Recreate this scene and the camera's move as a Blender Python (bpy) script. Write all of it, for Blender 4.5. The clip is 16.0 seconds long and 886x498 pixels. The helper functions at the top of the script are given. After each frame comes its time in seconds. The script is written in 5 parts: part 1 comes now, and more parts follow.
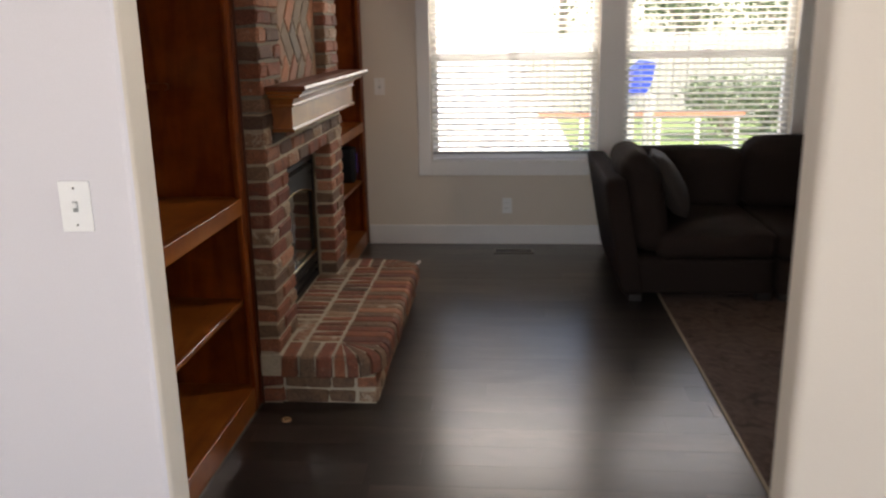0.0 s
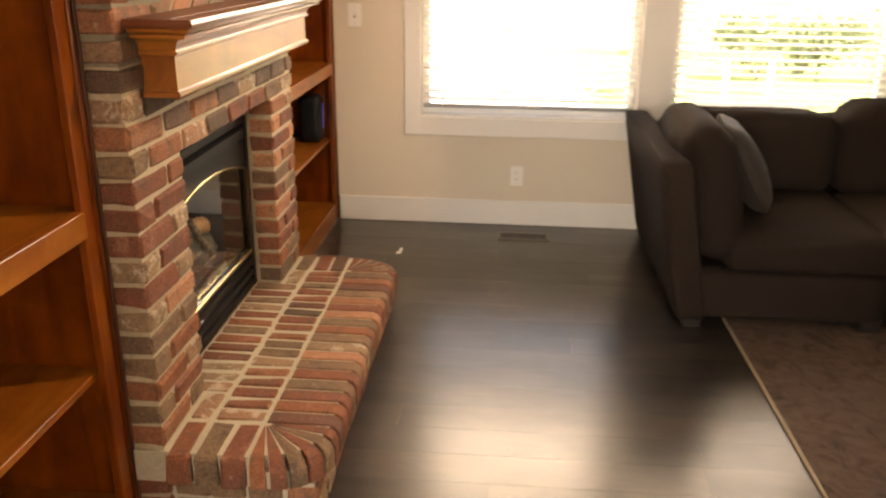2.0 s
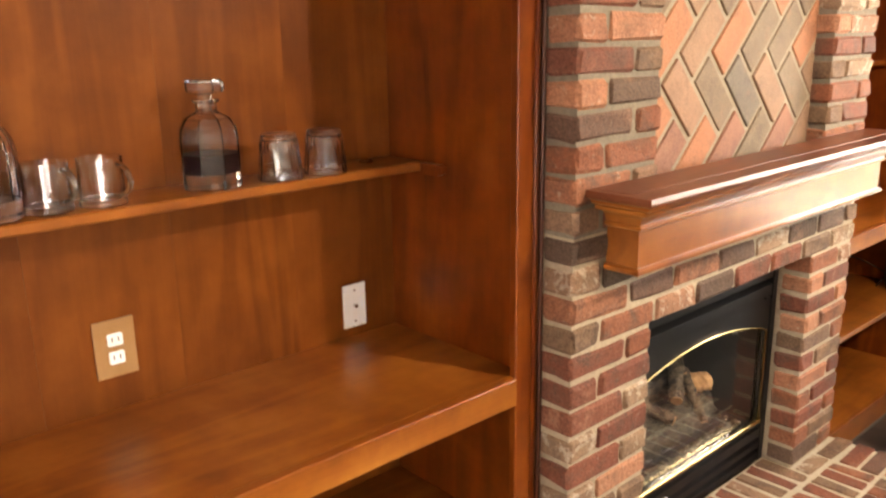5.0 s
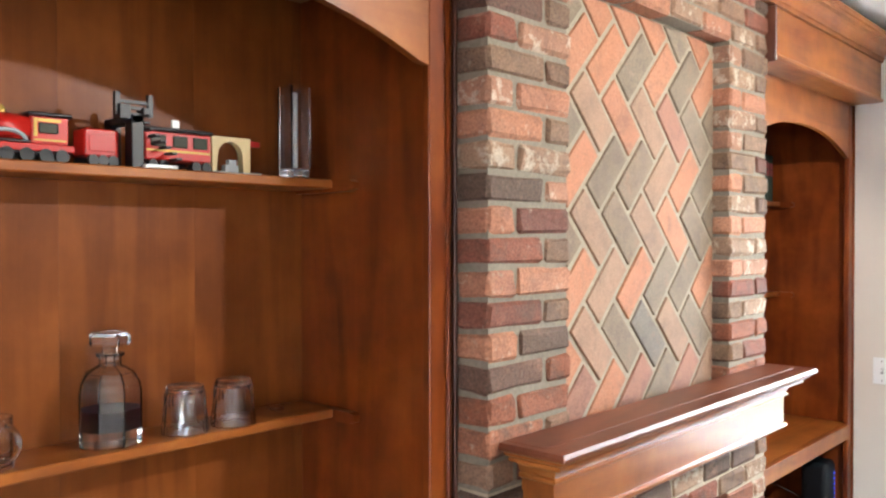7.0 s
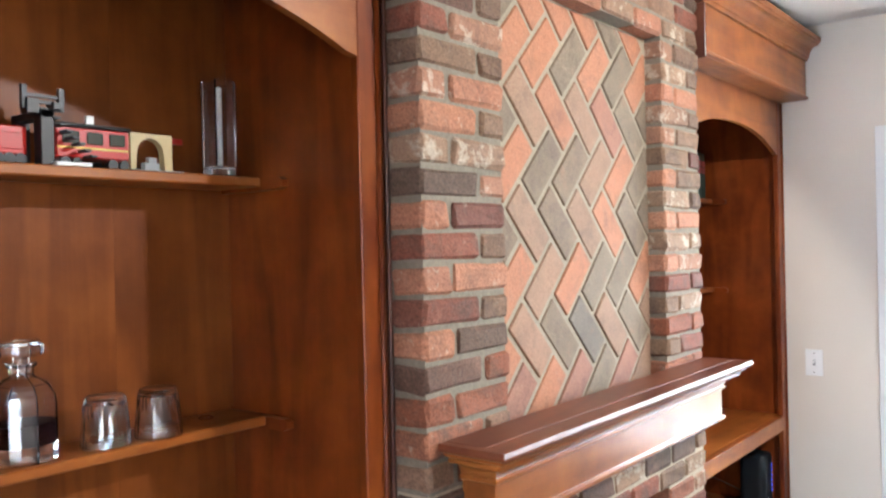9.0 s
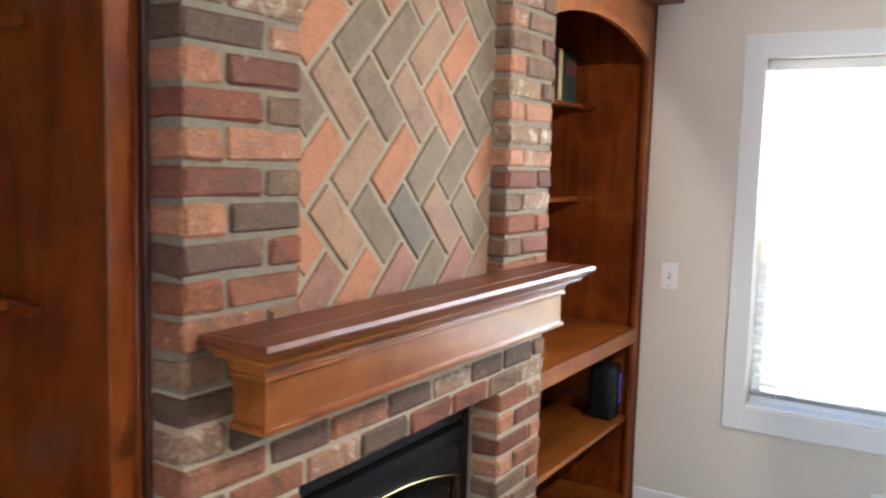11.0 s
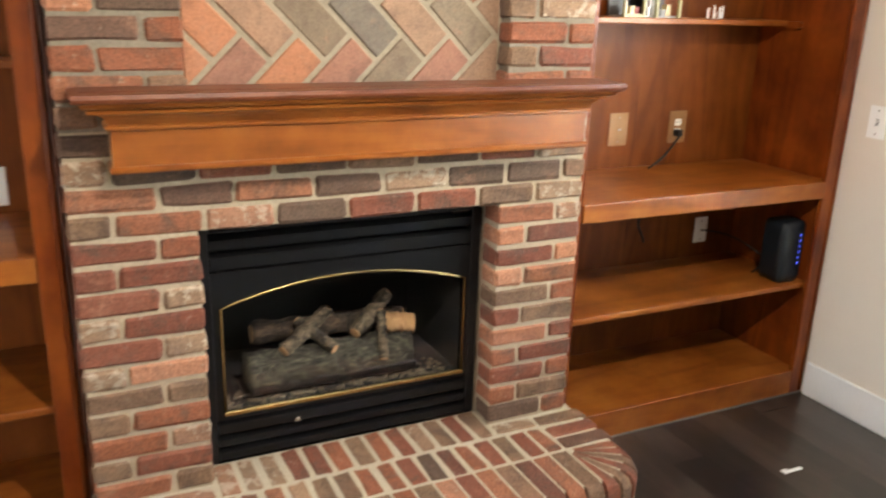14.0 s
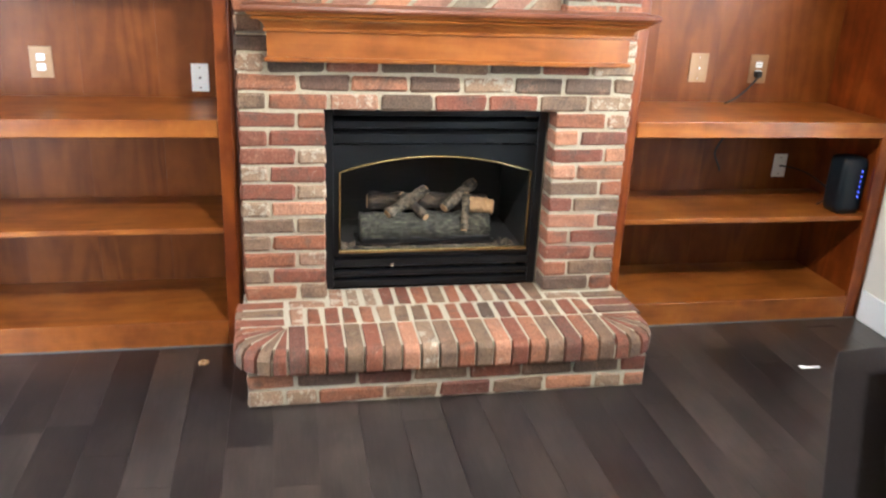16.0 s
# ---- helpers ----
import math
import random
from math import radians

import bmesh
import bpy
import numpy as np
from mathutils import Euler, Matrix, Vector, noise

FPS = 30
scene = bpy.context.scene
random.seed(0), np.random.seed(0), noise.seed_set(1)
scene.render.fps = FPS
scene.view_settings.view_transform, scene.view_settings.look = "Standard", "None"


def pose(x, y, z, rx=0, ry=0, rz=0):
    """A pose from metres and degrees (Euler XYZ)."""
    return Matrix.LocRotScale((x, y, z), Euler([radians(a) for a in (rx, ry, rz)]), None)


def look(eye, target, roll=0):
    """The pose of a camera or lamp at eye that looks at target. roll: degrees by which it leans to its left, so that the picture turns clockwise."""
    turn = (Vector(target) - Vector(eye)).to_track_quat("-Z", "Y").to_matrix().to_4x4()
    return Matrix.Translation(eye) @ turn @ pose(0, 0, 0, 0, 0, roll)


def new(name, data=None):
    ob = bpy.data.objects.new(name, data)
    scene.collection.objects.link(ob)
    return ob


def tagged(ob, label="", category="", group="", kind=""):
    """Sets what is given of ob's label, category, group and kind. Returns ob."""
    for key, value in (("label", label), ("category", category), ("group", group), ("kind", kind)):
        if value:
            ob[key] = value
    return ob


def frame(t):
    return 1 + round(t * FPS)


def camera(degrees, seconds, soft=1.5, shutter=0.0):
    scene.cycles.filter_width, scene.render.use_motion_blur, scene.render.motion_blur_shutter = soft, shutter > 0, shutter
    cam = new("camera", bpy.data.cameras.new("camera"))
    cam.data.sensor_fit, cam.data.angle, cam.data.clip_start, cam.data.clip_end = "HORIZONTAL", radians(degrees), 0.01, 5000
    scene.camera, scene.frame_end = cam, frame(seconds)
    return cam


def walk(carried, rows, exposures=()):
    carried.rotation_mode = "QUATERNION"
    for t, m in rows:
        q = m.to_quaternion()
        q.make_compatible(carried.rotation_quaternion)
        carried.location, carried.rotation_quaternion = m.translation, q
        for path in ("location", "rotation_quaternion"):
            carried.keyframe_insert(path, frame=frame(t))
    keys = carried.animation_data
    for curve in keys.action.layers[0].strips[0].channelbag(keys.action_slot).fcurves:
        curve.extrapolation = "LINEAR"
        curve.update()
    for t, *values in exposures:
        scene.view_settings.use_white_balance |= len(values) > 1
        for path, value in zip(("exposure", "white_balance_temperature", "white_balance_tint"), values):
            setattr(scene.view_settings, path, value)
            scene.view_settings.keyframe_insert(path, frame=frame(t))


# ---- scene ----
cam = camera(56.6, 16.0, 2.2, 0.5)
PATH = [
    (0, (1.0, -4.067, 1.594), (0.837, -2.14, 1.081), -1.0),
    (0.5, (0.961, -3.694, 1.59), (0.713, -1.779, 1.07), -1.1),
    (1, (0.893, -3.334, 1.553), (0.662, -1.431, 0.981), -2.0),
    (1.5, (0.863, -2.999, 1.568), (0.81, -1.106, 0.927), -1.6),
    (2, (0.91, -2.657, 1.542), (0.765, -0.782, 0.863), 0.7),
    (2.5, (0.916, -2.402, 1.544), (0.568, -0.558, 0.851), 1.4),
    (3, (0.933, -2.209, 1.591), (0.333, -0.422, 0.924), 0.7),
    (3.5, (1.044, -2.135, 1.593), (-0.044, -0.576, 0.97), -0.1),
    (3.7, (1.082, -2.116, 1.596), (-0.138, -0.663, 0.964), 0.6),
    (6, (1.113, -2.168, 1.807), (-0.372, -0.874, 1.46), 0.7),
    (6.5, (1.124, -2.126, 1.804), (-0.303, -0.727, 1.714), 0.1),
    (7, (1.111, -2.12, 1.829), (-0.242, -0.647, 1.801), -0.1),
    (7.5, (1.103, -2.125, 1.875), (-0.216, -0.622, 1.863), -0.3),
    (8, (1.088, -2.107, 1.866), (-0.188, -0.568, 1.926), -0.4),
    (10.5, (1.091, -1.891, 1.714), (-0.027, -0.245, 1.513), 0.1),
    (11, (1.138, -1.745, 1.709), (0.093, -0.053, 1.497), 1.6),
    (11.5, (1.351, -1.539, 1.612), (0.245, 0.118, 1.429), 1.1),
    (12, (1.514, -1.242, 1.599), (0.462, 0.416, 1.218), 1.7),
    (12.5, (1.587, -0.94, 1.592), (0.515, 0.673, 1.09), 2.3),
    (13, (1.79, -0.726, 1.619), (0.301, 0.5, 1.088), 2.8),
    (13.5, (1.946, -0.729, 1.626), (0.317, 0.293, 1.075), 3.0),
    (14, (2.147, -0.784, 1.632), (0.433, 0.055, 1.032), 1.9),
    (14.5, (2.333, -0.794, 1.651), (0.566, -0.117, 1.003), 1.9),
    (15, (2.574, -0.674, 1.622), (0.749, -0.181, 0.969), 3.0),
    (15.5, (2.808, -0.585, 1.595), (0.962, -0.19, 0.934), 2.5),
    (16, (3.083, -0.595, 1.585), (1.24, -0.225, 0.901), 2.5),
]
EXPOSURES = [(0.0, 1.60, 7100, 17), (0.7, 1.8, 7700, 17), (1.5, 2.80, 9900, 20), (2.5, 3.24, 11000, 23), (3.5, 3.4, 12000, 30), (6.0, 3.97, 5900, 10), (7.0, 3.82, 5850, 9), (8.5, 3.77, 5550, 9), (11.0, 3.22, 5900, 10), (12.5, 2.87, 5700, 9), (13.3, 3.42, 6500, 10), (14.0, 3.62, 6700, 10), (16.0, 4.2, 5750, 6)]
walk(cam, [(t, look(eye, target, roll)) for t, eye, target, roll in PATH], EXPOSURES)

# ---- world, sun, lamps ----
world = bpy.data.worlds.new("world")
scene.world = world
world.use_nodes = True
wn = world.node_tree
sky = wn.nodes.new("ShaderNodeTexSky")
sky.sky_type = "NISHITA"
sky.sun_disc = False
SUN_EL, SUN_AZ = radians(58), radians(115)
sky.sun_elevation, sky.sun_rotation = SUN_EL, SUN_AZ
wn.nodes["Background"].inputs["Strength"].default_value = 0.15
wn.links.new(sky.outputs["Color"], wn.nodes["Background"].inputs["Color"])

sun_data = bpy.data.lights.new("sun", "SUN")
sun_data.energy, sun_data.angle, sun_data.color = 4.6, radians(0.5), (1.0, 0.95, 0.86)
sun = new("sun", sun_data)
sun.matrix_world = look((0, 0, 30), (-10.95, 5.1, 30 - 19.3))

# recessed ceiling spot aimed at the chimney breast
LAMP, LAMP_AIM = (1.90, -0.05, 2.775), (0.0, -0.05, 1.66)
lamp_data = bpy.data.lights.new("recessed_spot", "SPOT")
lamp_data.energy, lamp_data.color, lamp_data.shadow_soft_size = 17.0, (1.0, 0.89, 0.76), 0.05
lamp_data.spot_size, lamp_data.spot_blend = radians(96), 0.12
new("recessed_spot", lamp_data).matrix_world = look(LAMP, LAMP_AIM)

# added area lamps in two upper sashes, standing in for stronger skylight
for sash_x, watts in ((1.02, 6.6), (2.418, 3.2)):
    day_data = bpy.data.lights.new("window_skylight", "AREA")
    day_data.shape, day_data.size, day_data.size_y = "RECTANGLE", 1.10, 0.70
    day_data.energy, day_data.color = watts, (1.0, 0.98, 0.94)
    day = new("window_skylight", day_data)
    day.matrix_world = look((sash_x, 2.165, 1.78), (sash_x, 0.0, 1.78))

# added area lamps at two unseen openings, brightening hall and window wall
for name, size, watts, spot, aim in (("hall_fill_lamp", (1.55, 2.4), 15.0, (0.075, -6.55, 1.35), (0.075, 0.0, 1.35)), ("east_fill_lamp", (3.0, 2.4), 6.0, (5.25, -3.75, 1.35), (0.0, -3.75, 1.35))):
    hall_data = bpy.data.lights.new(name, "AREA")
    hall_data.shape, hall_data.size, hall_data.size_y = "RECTANGLE", *size
    hall_data.energy, hall_data.color = watts, (0.84, 0.91, 1.0)
    new(name, hall_data).matrix_world = look(spot, aim)

# ---- materials ----
def nodes_of(name):
    m = bpy.data.materials.new(name)
    m.use_nodes = True
    nt = m.node_tree
    return m, nt, nt.nodes["Principled BSDF"]


def node(nt, kind, **inputs):
    n = nt.nodes.new(kind)
    for key, value in inputs.items():
        n.inputs[key.replace("_", " ")].default_value = value
    return n


def ramp(nt, fac, stops):
    r = nt.nodes.new("ShaderNodeValToRGB")
    els = r.color_ramp.elements
    while len(els) < len(stops):
        els.new(0.5)
    for e, (p, c) in zip(els, stops):
        e.position = p
        e.color = (*c, 1)
    nt.links.new(fac, r.inputs["Fac"])
    return r.outputs["Color"]


def mix(nt, fac, a, b, mode="MIX"):
    n = nt.nodes.new("ShaderNodeMix")
    n.data_type, n.blend_type = "RGBA", mode
    for sock, v in ((0, fac), (6, a), (7, b)):
        if isinstance(v, (int, float)):
            n.inputs[sock].default_value = v
        elif isinstance(v, tuple):
            n.inputs[sock].default_value = (*v, 1)
        else:
            nt.links.new(v, n.inputs[sock])
    return n.outputs[2]


def coords(nt, scale, shift=True):
    """World position, stretched, moved by a random step for each object."""
    geo = nt.nodes.new("ShaderNodeNewGeometry")
    pos = geo.outputs["Position"]
    if shift:
        info = nt.nodes.new("ShaderNodeObjectInfo")
        mul = nt.nodes.new("ShaderNodeMath")
        mul.operation = "MULTIPLY"
        mul.inputs[1].default_value = 37.0
        nt.links.new(info.outputs["Random"], mul.inputs[0])
        add = nt.nodes.new("ShaderNodeVectorMath")
        add.operation = "ADD"
        nt.links.new(pos, add.inputs[0])
        nt.links.new(mul.outputs[0], add.inputs[1])
        pos = add.outputs[0]
    mp = nt.nodes.new("ShaderNodeMapping")
    mp.inputs["Scale"].default_value = scale
    nt.links.new(pos, mp.inputs["Vector"])
    return mp.outputs["Vector"]


def noise_tex(nt, vec, scale, detail=4.0, rough=0.55, distortion=0.0):
    n = node(nt, "ShaderNodeTexNoise", Scale=scale, Detail=detail, Roughness=rough, Distortion=distortion)
    nt.links.new(vec, n.inputs["Vector"])
    return n.outputs["Fac"]


def bump(nt, bsdf, height, strength, distance=0.002):
    b = node(nt, "ShaderNodeBump", Strength=strength, Distance=distance)
    nt.links.new(height, b.inputs["Height"])
    nt.links.new(b.outputs["Normal"], bsdf.inputs["Normal"])


def plain(name, color, rough=0.5, metal=0.0, speck=0.08, scale=40.0, relief=0.1):
    m, nt, b = nodes_of(name)
    v = coords(nt, (1, 1, 1))
    f = noise_tex(nt, v, scale)
    big = noise_tex(nt, v, scale * 0.06)
    lo = tuple(max(0.0, c * (1 - speck)) for c in color)
    hi = tuple(min(1.0, c * (1 + speck)) for c in color)
    c = mix(nt, big, ramp(nt, f, [(0.3, lo), (0.7, hi)]), color)
    nt.links.new(c, b.inputs["Base Color"])
    b.inputs["Roughness"].default_value, b.inputs["Metallic"].default_value = rough, metal
    if relief:
        bump(nt, b, f, relief)
    return m


def wood(name, axis, dark, mid, light, rough=0.36, coat=0.20, figure=0.27, spec=0.36):
    """Stained wood with its grain along one axis."""
    m, nt, b = nodes_of(name)
    s = [5.5, 5.5, 5.5]
    s["xyz".index(axis)] = 0.8
    v = coords(nt, tuple(s))
    n1 = noise_tex(nt, v, 1.0, 3.0, 0.45, 0.6)
    wave = nt.nodes.new("ShaderNodeMath")
    wave.operation = "MULTIPLY"
    wave.inputs[1].default_value = 34.0
    nt.links.new(n1, wave.inputs[0])
    sn = nt.nodes.new("ShaderNodeMath")
    sn.operation = "SINE"
    nt.links.new(wave.outputs[0], sn.inputs[0])
    half = node(nt, "ShaderNodeMapRange")
    half.inputs["From Min"].default_value = -1.0
    nt.links.new(sn.outputs[0], half.inputs["Value"])
    s2 = [160.0, 160.0, 160.0]
    s2["xyz".index(axis)] = 4.0
    fine = noise_tex(nt, coords(nt, tuple(s2)), 1.0, 3.0, 0.6)
    blotch = noise_tex(nt, coords(nt, (1, 1, 1)), 4.5, 5.0, 0.6)
    base = ramp(nt, blotch, [(0.32, dark), (0.52, mid), (0.70, light)])
    rings = mix(nt, figure, base, ramp(nt, half.outputs["Result"], [(0.0, dark), (1.0, light)]))
    streak = mix(nt, 0.07, rings, ramp(nt, fine, [(0.35, dark), (0.65, light)]))
    nt.links.new(streak, b.inputs["Base Color"])
    b.inputs["Roughness"].default_value = rough
    b.inputs["Coat Weight"].default_value = coat
    b.inputs["Specular IOR Level"].default_value = spec
    b.inputs["Coat Roughness"].default_value = 0.20
    bump(nt, b, fine, 0.12, 0.001)
    return m


def brick_mat(name, stops, white=0.5, lime_from=0.585, burn=0.8, relief=0.85, pits=0.65, lime_scale=34.0):
    """Fired clay: a tone for each brick, burnt and limed patches, pits and speckle."""
    m, nt, b = nodes_of(name)
    info = nt.nodes.new("ShaderNodeObjectInfo")
    tone = ramp(nt, info.outputs["Random"], stops)
    v = coords(nt, (1, 1, 1))
    patch = noise_tex(nt, v, 12.0, 5.0, 0.7, 0.4)
    grain = noise_tex(nt, v, 150.0, 4.0, 0.7)
    wash = noise_tex(nt, v, 40.0, 4.0, 0.7, 0.0)
    c = mix(nt, ramp(nt, patch, [(0.48, (0, 0, 0)), (0.68, (burn, burn, burn))]), tone, (0.115, 0.076, 0.056))
    c = mix(nt, ramp(nt, patch, [(0.30, (0.45, 0.45, 0.45)), (0.42, (0, 0, 0))]), c, (0.40, 0.21, 0.13))
    c = mix(nt, ramp(nt, wash, [(0.56, (0, 0, 0)), (0.78, (0.22, 0.22, 0.22))]), c, (0.36, 0.26, 0.17))
    lime = noise_tex(nt, v, lime_scale, 6.0, 0.7, 0.3)
    c = mix(nt, ramp(nt, lime, [(lime_from, (0, 0, 0)), (lime_from + 0.06, (white, white, white))]), c, (0.66, 0.58, 0.45))
    c = mix(nt, pits, c, ramp(nt, grain, [(0.30, (0.2, 0.2, 0.2)), (0.58, (1.1, 1.1, 1.1))]), "MULTIPLY")
    nt.links.new(c, b.inputs["Base Color"])
    b.inputs["Roughness"].default_value = 0.78
    b.inputs["Specular IOR Level"].default_value = 0.25
    bump(nt, b, mix(nt, 0.6, grain, wash), relief, 0.006)
    return m


def glass_mat(name, color=(1, 1, 1), rough=0.02, ior=1.45):
    m, nt, b = nodes_of(name)
    b.inputs["Base Color"].default_value = (*color, 1)
    b.inputs["Transmission Weight"].default_value = 1.0
    b.inputs["Roughness"].default_value, b.inputs["IOR"].default_value = rough, ior
    return m


def glow(name, color, strength):
    m, nt, b = nodes_of(name)
    b.inputs["Base Color"].default_value = (*color, 1)
    b.inputs["Emission Color"].default_value = (*color, 1)
    b.inputs["Emission Strength"].default_value = strength
    return m


# Same wood; along y, light falling on shelves and counters is painted in.
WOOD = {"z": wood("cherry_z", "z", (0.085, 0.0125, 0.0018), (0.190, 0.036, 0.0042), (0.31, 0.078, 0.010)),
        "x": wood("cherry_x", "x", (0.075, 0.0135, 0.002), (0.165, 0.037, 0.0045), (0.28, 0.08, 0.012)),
        "y": wood("cherry_y_lit", "y", (0.150, 0.034, 0.0050), (0.29, 0.080, 0.0108), (0.42, 0.148, 0.026), 0.38, 0.24)}
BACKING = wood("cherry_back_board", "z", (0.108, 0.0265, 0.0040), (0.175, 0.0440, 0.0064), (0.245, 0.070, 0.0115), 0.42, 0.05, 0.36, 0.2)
WOOD_DK = wood("dark_cherry_trim", "z", (0.05, 0.014, 0.007), (0.09, 0.026, 0.012), (0.14, 0.045, 0.02))
APRON = wood("mantel_cherry", "y", (0.135, 0.031, 0.0055), (0.265, 0.075, 0.0115), (0.38, 0.130, 0.027), 0.30, 0.55)
MANTEL_TOP = wood("mantel_top_cherry", "y", (0.085, 0.02, 0.009), (0.15, 0.04, 0.016), (0.22, 0.07, 0.028), 0.40, 0.12)
BRICK_RED = brick_mat("red_brick", [(0.0, (0.31, 0.112, 0.056)), (0.4, (0.25, 0.086, 0.045)), (0.7, (0.35, 0.145, 0.078)), (1.0, (0.29, 0.108, 0.057))], 0.3, 0.63)
BRICK_DARK = brick_mat("burgundy_brick", [(0.0, (0.205, 0.068, 0.042)), (0.5, (0.25, 0.086, 0.050)), (1.0, (0.165, 0.066, 0.046))], 0.25, 0.63)
BRICK_GREY = brick_mat("grey_brown_brick", [(0.0, (0.215, 0.135, 0.082)), (0.4, (0.250, 0.150, 0.090)), (0.7, (0.185, 0.112, 0.070)), (1.0, (0.275, 0.160, 0.098))], 0.2, 0.62)
BRICK_TAN = brick_mat("limed_brick", [(0.0, (0.33, 0.205, 0.125)), (0.5, (0.29, 0.19, 0.12)), (1.0, (0.36, 0.175, 0.105))], 0.5, 0.53, 0.5, 0.85, 0.5, 20.0)
BRICK_COAL = brick_mat("charcoal_brick", [(0.0, (0.112, 0.074, 0.052)), (0.5, (0.140, 0.088, 0.060)), (1.0, (0.155, 0.080, 0.054))], 0.15, 0.64, 0.5)
BRICK_PINK = brick_mat("salmon_brick", [(0.0, (0.46, 0.205, 0.110)), (0.5, (0.41, 0.175, 0.100)), (1.0, (0.49, 0.24, 0.140))], 0.35, 0.60, 0.45)
CLAY = {"R": BRICK_RED, "M": BRICK_DARK, "G": BRICK_GREY, "T": BRICK_TAN, "D": BRICK_COAL, "P": BRICK_PINK}


def paver(name, *tones):
    return brick_mat(name, [(i / (len(tones) - 1), c) for i, c in enumerate(tones)], 0.2, 0.64, 0.5, 0.3, 0.4)


PAVER = {"O": paver("orange_paver", (0.430, 0.182, 0.095), (0.460, 0.207, 0.114), (0.400, 0.178, 0.100)),
         "G": paver("grey_olive_paver", (0.240, 0.171, 0.114), (0.220, 0.169, 0.116), (0.250, 0.192, 0.132)),
         "P": paver("rose_grey_paver", (0.360, 0.219, 0.139), (0.330, 0.209, 0.137), (0.380, 0.225, 0.144)),
         "M": paver("brick_red_paver", (0.370, 0.166, 0.105), (0.330, 0.161, 0.110), (0.400, 0.193, 0.126)),
         "B": paver("blue_grey_paver", (0.200, 0.163, 0.125), (0.185, 0.156, 0.123), (0.215, 0.171, 0.130))}
MORTAR = plain("mortar", (0.215, 0.182, 0.134), 0.95, 0, 0.3, 90, 0.6)
MORTAR_HEARTH = plain("cream_mortar", (0.45, 0.39, 0.29), 0.95, 0, 0.2, 90, 0.5)
MORTAR_PANEL = plain("grey_green_mortar", (0.33, 0.285, 0.205), 0.95, 0, 0.25, 90, 0.6)
MORTAR_PALE = plain("pale_mortar", (0.41, 0.335, 0.235), 0.95, 0, 0.25, 90, 0.6)
WALL = plain("greige_paint", (0.74, 0.675, 0.585), 0.6, 0, 0.03, 220, 0.12)
HALL = plain("pale_paint", (0.72, 0.695, 0.715), 0.6, 0, 0.03, 220, 0.12)
CEIL = plain("ceiling_paint", (0.80, 0.79, 0.76), 0.8, 0, 0.03, 160, 0.3)
TRIM = plain("white_trim_paint", (0.84, 0.84, 0.83), 0.38, 0, 0.03, 60, 0.04)
VINYL = plain("white_vinyl", (0.82, 0.82, 0.80), 0.35, 0, 0.02, 60, 0)
SLAT = plain("blind_slat", (0.80, 0.80, 0.77), 0.42, 0, 0.02, 50, 0)
sl = SLAT.node_tree
thin = sl.nodes.new("ShaderNodeBsdfTranslucent")
thin.inputs["Color"].default_value = (0.93, 0.92, 0.89, 1)
both = sl.nodes.new("ShaderNodeMixShader")
both.inputs[0].default_value = 0.80
sl.links.new(sl.nodes["Principled BSDF"].outputs[0], both.inputs[1])
sl.links.new(thin.outputs[0], both.inputs[2])
sl.links.new(both.outputs[0], sl.nodes["Material Output"].inputs["Surface"])
PLATE = plain("white_plastic", (0.88, 0.88, 0.86), 0.3, 0, 0.02, 60, 0)
PLATE_WOOD = wood("light_wood_plate", "z", (0.24, 0.12, 0.045), (0.34, 0.18, 0.072), (0.42, 0.24, 0.11))
BLACK = plain("black_steel", (0.006, 0.0062, 0.007), 0.42, 0.3, 0.2, 120, 0.15)
# Firebox black; also the painted shade under the vent slats.
SOOT_SHADE = plain("soot_shade_black", (0.004, 0.004, 0.0042), 0.9, 0, 0.3, 40, 0.3)
BRASS = plain("brass", (0.46, 0.36, 0.17), 0.25, 1.0, 0.08, 80, 0)


def bark(name, dark, mid, light):
    """Moulded ceramic bark: long ridges, paler on crests, darker in furrows, with random sooty patches."""
    m, nt, b = nodes_of(name)
    ridges = noise_tex(nt, coords(nt, (70, 16, 70)), 1.0, 5.0, 0.7, 1.5)
    soot = noise_tex(nt, coords(nt, (1, 1, 1)), 22.0, 3.0, 0.6)
    c = ramp(nt, ridges, [(0.36, dark), (0.50, mid), (0.66, light)])
    c = mix(nt, ramp(nt, soot, [(0.48, (0, 0, 0)), (0.66, (0.8, 0.8, 0.8))]), c, (0.009, 0.008, 0.007))
    nt.links.new(c, b.inputs["Base Color"])
    b.inputs["Roughness"].default_value = 0.95
    bump(nt, b, ridges, 1.0, 0.008)
    return m


BARK = bark("ceramic_log", (0.010, 0.0095, 0.007), (0.045, 0.042, 0.029), (0.12, 0.11, 0.078))
BARK_RED = bark("reddish_ceramic_log", (0.010, 0.008, 0.006), (0.055, 0.036, 0.023), (0.13, 0.085, 0.055))
BARK_TAN = bark("tan_ceramic_log", (0.022, 0.017, 0.011), (0.10, 0.078, 0.050), (0.20, 0.15, 0.095))
LOG_CUT = plain("cut_log_face", (0.36, 0.21, 0.10), 0.9, 0, 0.3, 70, 0.4)
EMBER = plain("ash_gravel", (0.08, 0.066, 0.047), 0.95, 0, 0.7, 120, 0.9)
SOFA = plain("brown_chenille", (0.025, 0.0175, 0.0148), 0.9, 0, 0.35, 320, 0.5)
SOFA.node_tree.nodes["Principled BSDF"].inputs["Sheen Weight"].default_value = 0.0
SOFA.node_tree.nodes["Principled BSDF"].inputs["Specular IOR Level"].default_value = 0.08
